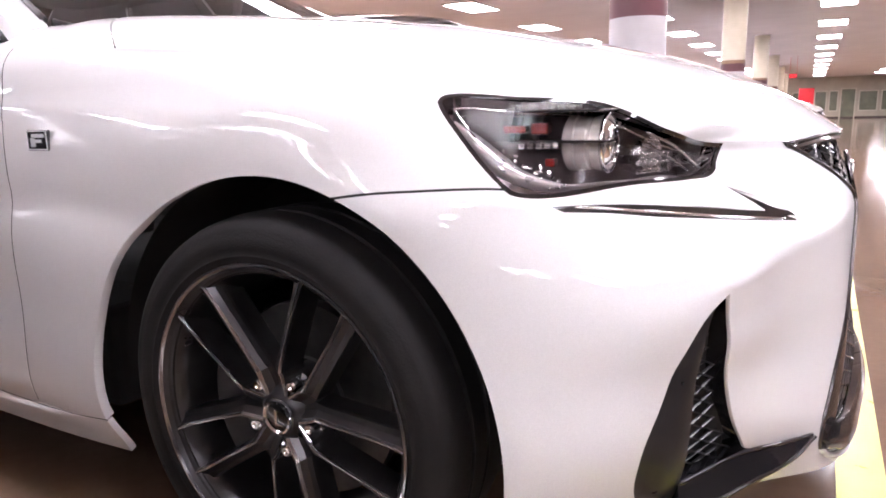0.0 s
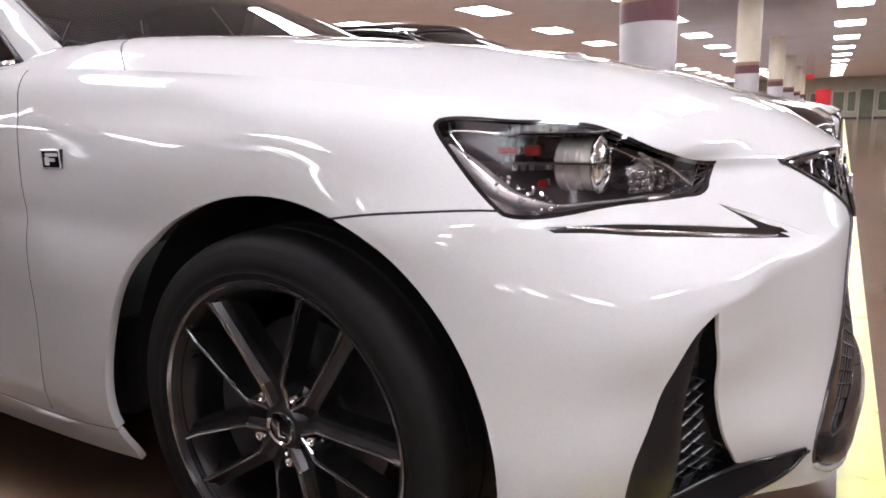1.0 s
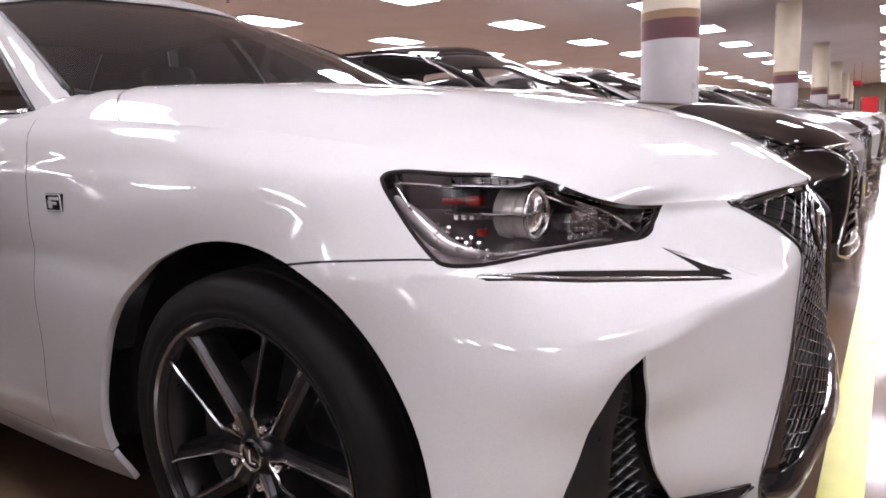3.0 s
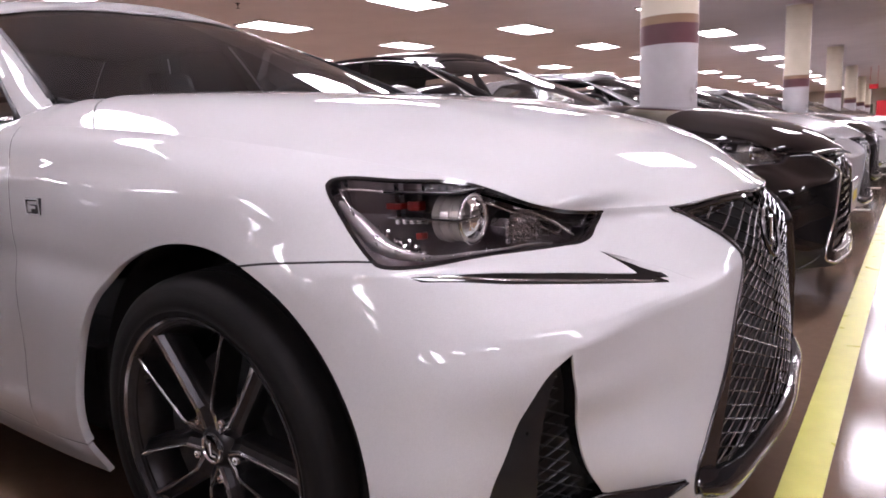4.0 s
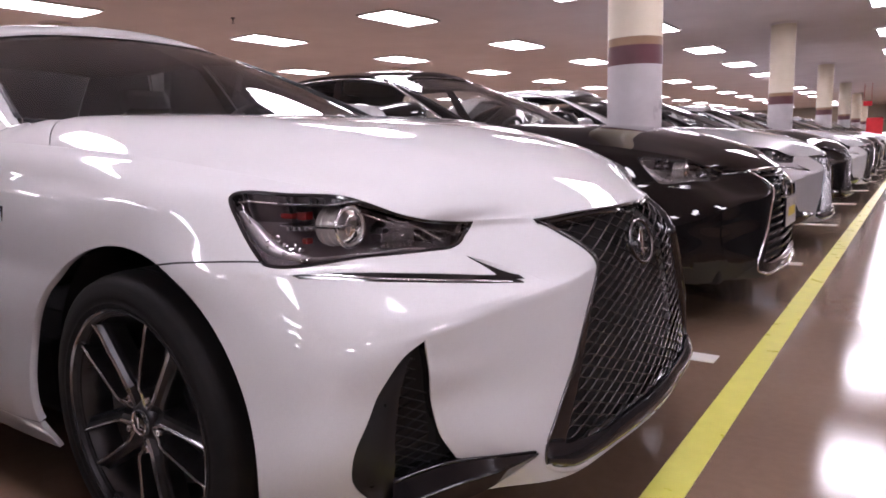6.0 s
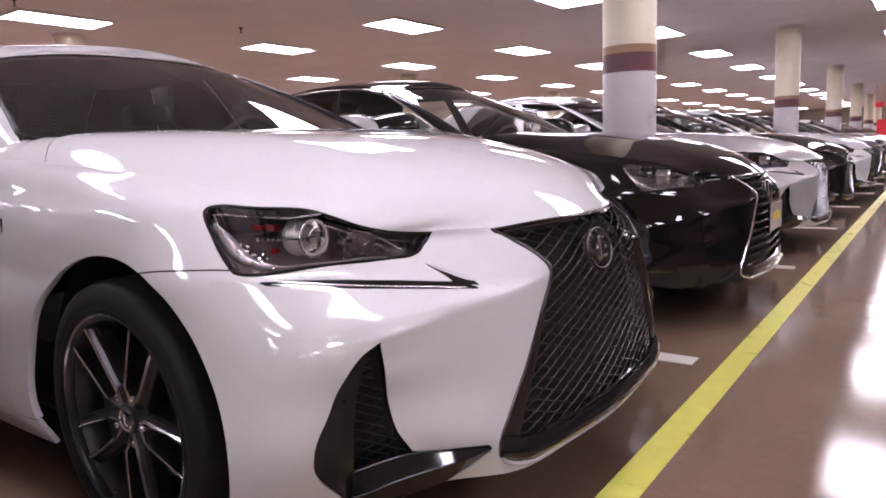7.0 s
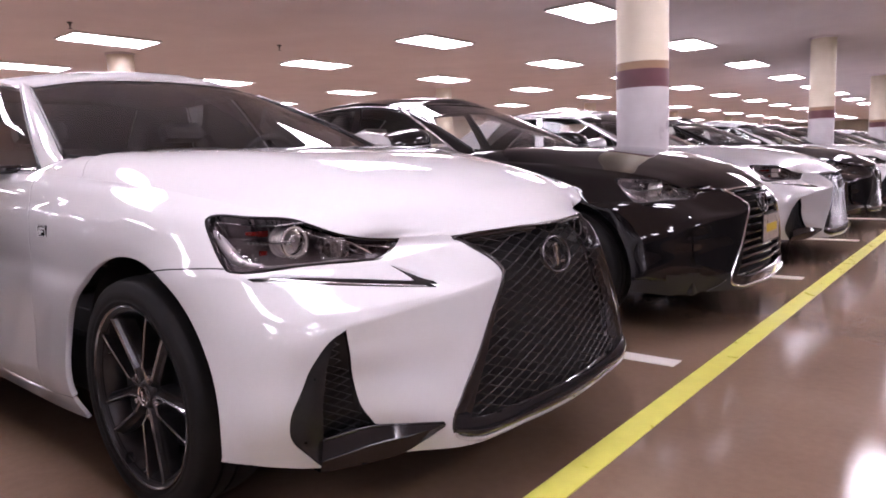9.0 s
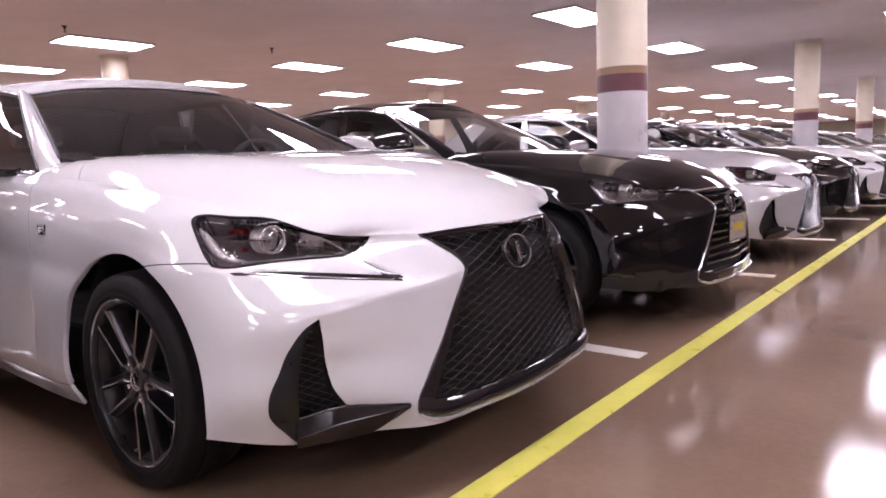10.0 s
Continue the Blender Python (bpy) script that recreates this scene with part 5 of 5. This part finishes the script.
    g = part("windscreen", pane("windscreen", SCREEN, (1, -1)), None, car, "tinted windscreen")
    g.visible_shadow = False
    g2 = part("rear_screen", pane("rear_screen", WINDOW, (1, -1)), None, car, "dark rear screen")
    g2.visible_shadow = False
    # black edge of the screen and the cowl at its foot
    up = cabin(np.full(24, -0.616), np.linspace(0.05, 0.955, 24)) + (0.002, 0, 0.001)
    base = cabin(np.linspace(-0.60, -0.22, 24), np.linspace(0.052, 0.03, 24)) + (0.002, 0, 0.002)
    for sd in (1, -1):
        part("screen_seal", mesh_of("screen_seal", *join(tube(up * (1, sd, 1), 0.0085, 6), tube(base * (1, sd, 1), 0.007, 6)), MATT), None, car, "black rubber seal")
    def cowl(s2, w2):
        a = hood_point(0 * s2, 0.13 + 0.87 * s2) - (0.0, 0, 0.026)
        b = cabin(-0.57 + 0.90 * s2, 0 * s2 + 0.01) - (0.0, 0, 0.006)
        return a + (b - a) * w2[:, None]
    part("cowl", grid_mesh("cowl", cowl, np.linspace(0, 1, 24), np.linspace(0, 1, 5), MATT, (1, -1), 0.0, True), None, car, "black plastic cowl")
    wp = [tube(spline([(-0.46, y0, 0.985 - 0.03 * abs(y0)), (-0.485, y0 - 0.25, 0.990 - 0.035 * abs(y0 - 0.25)), (-0.545, y0 - 0.52, 0.985 - 0.04 * abs(y0 - 0.52))]), 0.007, 6) for y0 in (0.42, -0.14)]
    for q in wp:
        part("wiper", mesh_of("wiper", *q, MATT), None, car, "black wiper arm")
    # cabin fittings
    for y in (0.37, -0.37):
        part("seat", seat(-1.45, y), LEATHER if sport else PALE_LEATHER, car, "dark leather seat" if sport else "pale leather seat")
    bm = boxes(((-2.55, -0.60, 0.42), (-2.10, 0.60, 0.58)), ((-2.70, -0.60, 0.50), (-2.52, 0.60, 1.02)), bevel=0.04)
    part("rear_bench", bm, LEATHER if sport else PALE_LEATHER, car, "dark leather bench" if sport else "pale leather bench")
    bm = boxes(((-0.98, -0.72, 0.60), (-0.55, 0.72, 0.93)), ((-1.05, -0.72, 0.72), (-0.88, 0.72, 0.90)), bevel=0.05)
    part("dashboard", bm, LEATHER, car, "dark dashboard")
    a = np.linspace(0, 2 * math.pi, 41)[:-1]
    ring = np.stack([-1.10 + 0.075 * np.sin(a), 0.37 + 0.18 * np.cos(a), 0.90 + 0.165 * np.sin(a)], 1)
    part("steering_wheel", mesh_of("steering_wheel", *tube(ring, 0.014, 8, True), MATT), None, car, "black steering wheel")
    # dark floor, engine bay and wheel housings
    bm = boxes(((-3.6, -0.66, 0.20), (0.62, 0.66, 0.42)), ((-2.25, -0.80, 0.203), (-0.50, 0.80, 0.417)), bevel=0.02)
    part("underbody", bm, DARKVOID, car, "black underbody")
    part("engine_bay", boxes(((-0.48, -0.62, 0.425), (0.42, 0.62, 0.70)), bevel=0.02), DARKVOID, car)
    part("boot_floor", boxes(((-3.5, -0.62, 0.425), (-2.75, 0.62, 0.80)), bevel=0.02), DARKVOID, car)
    for ax in (0.0, -2.8):
        for side in (1, -1):
            prof = [(0.403, -0.838), (0.405, -0.60), (0.20, -0.59)]
            q = np.radians(np.linspace(-4, 184, 40))
            V = [(ax + r * math.cos(t), y * side, 0.31 + r * math.sin(t)) for t in q for r, y in prof]
            F = [(i * 3 + j, i * 3 + j + 1, (i + 1) * 3 + j + 1, (i + 1) * 3 + j) for i in range(39) for j in range(2)]
            part("wheel_housing", mesh_of("wheel_housing", V, F, DARKVOID), None, car)
    (mesh_grille if sport else bar_grille)(car)
    if sport:
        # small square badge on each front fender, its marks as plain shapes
        for side in (1, -1):
            pts = skin(np.array([-0.482]), np.array([onto([(-0.482, -0.9, 0.754)])[0][1]]))[0]
            m = pose(-0.482, pts[1] * side, 0.754, 0, 0, 0 if side == 1 else 180)
            b = part("badge", boxes(((-0.031, -0.004, -0.018), (0.031, 0.003, 0.018)), bevel=0.002), GLOSS, car, "small dark square badge", m)
            part("mark", boxes(((-0.018, -0.0055, -0.011), (-0.006, -0.004, 0.004)), ((-0.014, -0.0055, 0.005), (0.022, -0.004, 0.011)), ((-0.005, -0.0055, -0.004), (0.012, -0.004, 0.0015)), ((-0.0295, -0.0052, -0.0165), (0.0295, -0.004, -0.0150)), ((-0.0295, -0.0052, 0.0150), (0.0295, -0.004, 0.0165)), ((-0.0295, -0.0052, -0.0150), (-0.0275, -0.004, 0.0150)), ((0.0275, -0.0052, -0.0150), (0.0295, -0.004, 0.0150))), LETTER, b, "light raised mark")
    # the nose's other corner draws back a little further
    for o in car.children_recursive:
        if o.parent in (car, *car.children) and o.matrix_basis == Matrix() and not o.name.startswith(("wheel", "hood", "cabin", "roof")) and o.data.users == 1:
            co = np.empty(len(o.data.vertices) * 3)
            o.data.vertices.foreach_get("co", co)
            p = co.reshape(-1, 3)
            z = np.clip((p[:, 2] - 0.28) / 0.25, 0, 1) * np.clip((0.86 - p[:, 2]) / 0.12, 0, 1)
            edge = np.interp(p[:, 2], [0.22, 0.285, 0.335, 0.44, 0.53, 0.60, 0.63, 0.72], [0.44, 0.465, 0.44, 0.38, 0.325, 0.28, 0.275, 0.34]) + 0.004
            p[:, 0] -= 0.7 * np.clip(p[:, 1] - edge, 0, 0.12) * np.clip((p[:, 0] - 0.2) / 0.2, 0, 1) * (0.3 + 0.7 * z)
            o.data.vertices.foreach_set("co", p.ravel())
    return car


def repaint(car, mat, old=WHITE):
    for o in car.children_recursive:
        for s in o.material_slots:
            if s.material == old:
                s.link = "OBJECT"
                s.material = mat


# ---------------------------------------------------------------- the garage
def lean(y):
    """How far the building's lines draw to the side along the row."""
    return -0.02 * y


def plane_box(name, lo, hi, mat, label, kind="structure", category=""):
    ob = part(name, boxes((lo, hi)), mat, None)
    return tagged(ob, label, category or name, "", kind)


def floor_material():
    m, nt, p = nodes_of("sealed_concrete")
    co = nt.nodes.new("ShaderNodeTexCoord").outputs["Object"]
    n1 = put(nt, "ShaderNodeTexNoise", [("Vector", co)], Scale=0.8, Detail=5.0, Roughness=0.55)
    n2 = put(nt, "ShaderNodeTexNoise", [("Vector", co)], Scale=30.0, Detail=3.0)
    c1 = ramp(nt, n1.outputs[0], [(0.3, (0.165, 0.110, 0.076)), (0.55, (0.215, 0.145, 0.100)), (0.75, (0.25, 0.175, 0.124))])
    c2 = ramp(nt, n2.outputs[0], [(0.35, (0.75, 0.74, 0.72)), (0.7, (1, 1, 1))])
    mx = nt.nodes.new("ShaderNodeMix")
    mx.data_type, mx.blend_type = "RGBA", "MULTIPLY"
    mx.inputs[0].default_value = 0.3
    nt.links.new(c1, mx.inputs[6])
    nt.links.new(c2, mx.inputs[7])
    nt.links.new(mx.outputs[2], p.inputs["Base Color"])
    n4 = put(nt, "ShaderNodeTexNoise", [("Vector", co)], Scale=0.5, Detail=2.0)
    r = put(nt, "ShaderNodeMapRange", [("Value", n4.outputs[0])], To_Min=0.06, To_Max=0.13)
    nt.links.new(r.outputs[0], p.inputs["Roughness"])
    n5 = put(nt, "ShaderNodeTexNoise", [("Vector", co)], Scale=110.0, Detail=2.0)
    bn = put(nt, "ShaderNodeBump", [("Height", n5.outputs[0])], Strength=0.22, Distance=0.0010)
    nt.links.new(bn.outputs[0], p.inputs["Normal"])
    p.inputs["Specular IOR Level"].default_value = 0.34
    return m


FLOOR = floor_material()
CEIL = surface("painted_ceiling", (0.77, 0.70, 0.695), (0.84, 0.77, 0.765), 0.8, 0.08, 0, 1.2, 60, 0.25)
PALEWALL = surface("pale_painted_wall", (0.70, 0.66, 0.57), (0.80, 0.75, 0.65), 0.6, 0.1, 0, 1.5, 80, 0.15)
WALLM = surface("painted_wall", (0.44, 0.40, 0.32), (0.54, 0.49, 0.40), 0.6, 0.1, 0, 1.5, 80, 0.15)
BAREWALL = surface("bare_wall", (0.18, 0.165, 0.15), (0.26, 0.24, 0.22), 0.7, 0.1, 0, 1.5, 80, 0.15)
YELLOW = surface("yellow_line_paint", (0.60, 0.58, 0.09), (0.70, 0.675, 0.14), 0.3, 0.1, 0, 9, 120, 0.02)
LINEWHITE = surface("white_line_paint", (0.60, 0.58, 0.54), (0.74, 0.72, 0.68), 0.35, 0.1, 0, 12, 120, 0.2)
CREAM = surface("cream_column_paint", (0.66, 0.58, 0.44), (0.74, 0.66, 0.52), 0.35, 0.08, 0, 3, 60, 0.1)
BROWN = surface("brown_column_band", (0.10, 0.036, 0.042), (0.14, 0.052, 0.06), 0.35, 0.08, 0, 4, 60, 0.1)
OCHRE = surface("tan_column_band", (0.25, 0.15, 0.085), (0.32, 0.20, 0.115), 0.35, 0.08, 0, 4, 60, 0.1)
LILAC = surface("grey_column_foot", (0.46, 0.43, 0.44), (0.56, 0.53, 0.54), 0.3, 0.08, 0, 4, 60, 0.1)
REDPAINT = surface("red_board", (0.55, 0.015, 0.02), (0.68, 0.03, 0.04), 0.5, 0.1, 0, 4, 60, 0.1)
LAMPFRAME = surface("white_lamp_frame", (0.62, 0.60, 0.57), (0.72, 0.70, 0.67), 0.5, 0.1, 0, 9, 100, 0.05)
DIFFUSER = glow("lamp_diffuser", (1.0, 0.955, 0.91), LAMP_STRENGTH)

X0, X1, Y0, Y1 = -17.5, 12.0, -26.0, 54.0
plane_box("floor", (X0, Y0, -0.15), (X1, Y1, 0.0), FLOOR, "polished tan sealed concrete floor with soft reflections")
plane_box("ceiling", (X0, Y0, CEILING), (X1, Y1, CEILING + 0.2), CEIL, "painted plain concrete garage ceiling")
plane_box("wall_west", (X0 - 0.2, Y0 - 0.2, -0.15), (X0, Y1 + 0.2, CEILING + 0.2), PALEWALL, "cream painted garage wall", category="wall")
plane_box("wall_east", (X1, Y0 - 0.2, -0.15), (X1 + 0.2, Y1 + 0.2, CEILING + 0.2), BAREWALL, "plain grey garage wall", category="wall")
plane_box("wall_south", (X0, Y0 - 0.2, -0.15), (X1, Y0, CEILING + 0.2), BAREWALL, "plain grey garage wall", category="wall")
plane_box("wall_north", (X0, Y1, -0.15), (X1, Y1 + 0.2, CEILING + 0.2), WALLM, "cream painted end wall", category="wall")

# painted lines
bm = boxes(((0.0, Y0 + 0.4, 0.0), (0.093, Y1 - 0.4, 0.004)))
line = part("yellow_line", bm, YELLOW, None, "", pose(0.790, 0, 0, 0, 0, 0.2))
tagged(line, "long yellow painted line along the parking bays", "floor line", "", "structure")
for k in range(-3, 15):
    y = 1.10 + 2.42 * k
    x = 0.692 - 0.005 * max(0, y)
    ob = part("bay_line", boxes(((x - 4.6, y, 0.0), (x, y + 0.10, 0.004))), LINEWHITE, None)
    tagged(ob, "short white painted line between two parking bays", "floor line", "white bay lines", "structure")


def column():
    """A round painted column: grey foot, brown and ochre bands, cream above."""
    c = new("column", None)
    tagged(c, "round cream column with brown and ochre bands", "column", "columns along the row", "structure")
    for name, z0, z1, r, mat in (("foot", 0.0, 1.445, 0.204, LILAC), ("brown_band", 1.445, 1.585, 0.206, BROWN), ("tan_band", 1.585, 1.645, 0.2055, OCHRE), ("shaft", 1.645, CEILING - 0.03, 0.203, CREAM), ("collar", CEILING - 0.03, CEILING, 0.225, CEIL)):
        vs, fs = turned([(r - 0.01, z0), (r, z0), (r, z1), (r - 0.01, z1)], 48, "z")
        part(name, sharpen(mesh_of(name, vs, fs, mat)), None, c)
    return c


first = column()
first.matrix_basis = pose(-0.55, 3.64, 0)
for row, x0 in enumerate((-0.53, -9.2)):
    for k in range(-2, 6):
        y = 3.6 + 8.4 * k
        if (row, k) != (0, 0):
            copy_thing(first, pose(x0 - 0.026 * y, y, 0))


def ceiling_lamp():
    """A flat panel lamp: a thin frame round a glowing sheet."""
    c = new("ceiling_light", None)
    tagged(c, "flat bright rectangular panel light on the ceiling", "ceiling light", "ceiling lights in rows")
    w, l, z = 0.31, 0.60, CEILING
    bm = boxes(((-w - 0.02, -l - 0.02, z - 0.03), (-w, l + 0.02, z)), ((w, -l - 0.02, z - 0.03), (w + 0.02, l + 0.02, z)), ((-w, -l - 0.02, z - 0.03), (w, -l, z)), ((-w, l, z - 0.03), (w, l + 0.02, z)))
    part("frame", bm, LAMPFRAME, c, "thin white frame")
    part("diffuser", boxes(((-w, -l, z - 0.02), (w, l, z - 0.008))), DIFFUSER, c, "glowing white diffuser")
    return c


lamp0 = ceiling_lamp()
lamp0.matrix_basis = pose(1.05, -0.9, 0)
for x0 in (4.4, 1.05, -2.52, -5.22, -8.15, -11.3, -14.6):
    for k in range(-5, 13):
        y = 2.95 + 3.85 * k
        if (x0, k) not in ((1.05, -1), (-5.22, 0)):
            copy_thing(lamp0, pose(x0 + lean(y), y, 0))



def sprinkler_head():
    """A small dark sprinkler: a rose, a stem, two arms and a round plate."""
    c = new("sprinkler_head", None)
    tagged(c, "small dark sprinkler head on the ceiling", "sprinkler", "sprinklers on the ceiling")
    z = CEILING
    mk = lambda nm, prof: part(nm, mesh_of(nm, *turned(prof, 16, "z"), MATT), None, c)
    mk("rose", [(0.0, z - 0.012), (0.028, z - 0.012), (0.036, z - 0.004), (0.036, z)])
    mk("stem", [(0.009, z - 0.045), (0.012, z - 0.040), (0.012, z - 0.012)])
    part("arm", boxes(((-0.016, -0.003, z - 0.075), (-0.011, 0.003, z - 0.035)), bevel=0.001), MATT, c)
    part("arm", boxes(((0.011, -0.003, z - 0.075), (0.016, 0.003, z - 0.035)), bevel=0.001), MATT, c)
    mk("plate", [(0.0, z - 0.080), (0.022, z - 0.079), (0.023, z - 0.075), (0.0, z - 0.074)])
    return c


head = sprinkler_head()
head.matrix_basis = pose(-7.43, 2.11, 0)
copy_thing(head, pose(-7.15, 5.11, 0))

# ---------------------------------------------------------------- the cars
hero = build_sedan("sedan", "pearl white four-door sports sedan with black mesh grille")
plain = build_sedan("sedan", "glossy black four-door sedan with chrome-edged barred grille", False)
plain.matrix_basis = pose(-0.045, 2.31, -0.0)
repaint(plain, BLACK)
for k, (mat, text, src, dx) in enumerate(((SILVER, "silver four-door sports sedan parked among others", hero, -0.03), (BLACK, "glossy black four-door sedan parked among others", hero, -0.06),
                                          (WHITE, "white four-door sedan parked among others", hero, 0.0), (GREY, "dark grey four-door sedan parked among others", plain, -0.02), (BLACK, "black four-door sedan parked among others", plain, -0.04),
                                          (SILVER, "silver four-door sedan parked among others", hero, -0.05), (WHITE, "white four-door sedan parked among others", plain, 0.02), (GREY, "dark grey four-door sedan parked among others", hero, -0.02), (WHITE, "white four-door sedan parked among others", hero, -0.03), (SILVER, "silver four-door sedan parked among others", plain, -0.02), (BLACK, "black four-door sedan parked among others", hero, 0.01), (WHITE, "white four-door sedan parked among others", plain, -0.03), (SILVER, "silver four-door sedan parked among others", hero, 0.0))):
    y = 4.80 + 2.42 * k
    c = copy_thing(src, pose(dx - 0.03 - 0.006 * y, y, 0))
    tagged(c, text)
    repaint(c, mat)
    if src is plain:
        repaint(c, mat, BLACK)

# added out of view: blocks light and gives the white flank something dark to reflect
beside = copy_thing(plain, pose(-0.12, -2.52, 0))
tagged(beside, "unseen black sedan added beside the white one to darken its flank")

# ---------------------------------------------------------------- far end of the garage
PANE = surface("office_glass", (0.16, 0.17, 0.13), (0.26, 0.27, 0.20), 0.08, 0.04, 0, 1.5, 40, 0.05)
MULLION = surface("cream_frame", (0.58, 0.54, 0.44), (0.68, 0.63, 0.52), 0.45, 0.1, 0, 5, 60, 0.05)
SKIRT = surface("dark_skirting", (0.05, 0.035, 0.03), (0.08, 0.06, 0.05), 0.5, 0.1, 0, 5, 60, 0.05)
yw = Y1
for k, (x0, x1, z0, z1) in enumerate(((-3.4, -1.8, 0.55, 1.80), (-1.5, -0.40, 0.55, 1.80), (-0.10, 0.55, 0.55, 1.85), (0.80, 1.25, 0.55, 1.85), (2.60, 3.6, 0.55, 1.80), (3.9, 5.5, 0.55, 1.80), (5.8, 7.4, 0.55, 1.80))):
    w = part("window_%d" % (k + 1), boxes(((x0 - 0.07, yw - 0.06, z0 - 0.07), (x0, yw, z1 + 0.07)), ((x1, yw - 0.06, z0 - 0.07), (x1 + 0.07, yw, z1 + 0.07)), ((x0, yw - 0.06, z0 - 0.07), (x1, yw, z0)), ((x0, yw - 0.06, z1), (x1, yw, z1 + 0.07))), MULLION, None)
    tagged(w, "fixed office window in a cream frame", "window", "", "structure")
    part("pane", boxes(((x0, yw - 0.03, z0), (x1, yw - 0.01, z1))), PANE, w, "dim reflecting glass")
d = part("door_1", boxes(((1.42, yw - 0.08, 0.0), (1.50, yw, 2.06)), ((2.30, yw - 0.08, 0.0), (2.38, yw, 2.06)), ((1.50, yw - 0.08, 1.98), (2.30, yw, 2.06))), MULLION, None)
tagged(d, "glazed office door in a cream frame", "door", "", "structure")
part("door_glass", boxes(((1.50, yw - 0.05, 0.10), (2.30, yw - 0.02, 1.98))), PANE, d, "dim reflecting glass")
part("kick_plate", boxes(((1.50, yw - 0.055, 0.0), (2.30, yw - 0.015, 0.10))), SKIRT, d)
part("handle", boxes(((1.56, yw - 0.10, 0.95), (1.59, yw - 0.05, 1.25)), bevel=0.006), CHROME, d, "steel pull handle")
sk = part("baseboard", boxes(((X0, yw - 0.02, 0.0), (1.42, yw, 0.12)), ((2.38, yw - 0.02, 0.0), (X1, yw, 0.12))), SKIRT, None)
tagged(sk, "dark skirting along the end wall", "baseboard", "", "structure")


def floor_sign():
    """A red board on a post with a round foot."""
    c = new("sign_board", None)
    tagged(c, "plain red board on a post between two cars", "sign")
    part("board", boxes(((-0.02, -0.20, 0.78), (0.02, 0.20, 1.32)), bevel=0.006), REDPAINT, c, "red board")
    vs, fs = turned([(0.02, 0.03), (0.02, 0.78)], 16, "z")
    part("post", mesh_of("post", vs, fs, DISC), None, c)
    vs, fs = turned([(0.0, 0.035), (0.15, 0.03), (0.17, 0.015), (0.17, 0.0)], 32, "z")
    part("foot", mesh_of("foot", vs, fs, MATT), None, c)
    return c


floor_sign().matrix_basis = pose(0.16, 20.55, 0, 0, 0, -70)
hs = part("hanging_sign", boxes(((-0.15, -0.03, 1.98), (0.15, 0.03, 2.16)), ((-0.13, -0.005, 2.16), (-0.12, 0.005, CEILING)), ((0.12, -0.005, 2.16), (0.13, 0.005, CEILING)), bevel=0.002), REDPAINT, None, "", pose(-0.62, 30.3, 0))
tagged(hs, "small red sign hung from the ceiling", "sign")

# the whole floor falls gently along the row, and all that stands on it or hangs over it goes with it
FALL = Matrix.Translation((0, -0.77, 0)) @ pose(0, 0, 0, -0.5, 0, 0) @ Matrix.Translation((0, 0.77, 0))
for ob in list(scene.objects):
    if ob.parent is None and ob is not hero and ob is not cam:
        ob.matrix_basis = FALL @ ob.matrix_basis
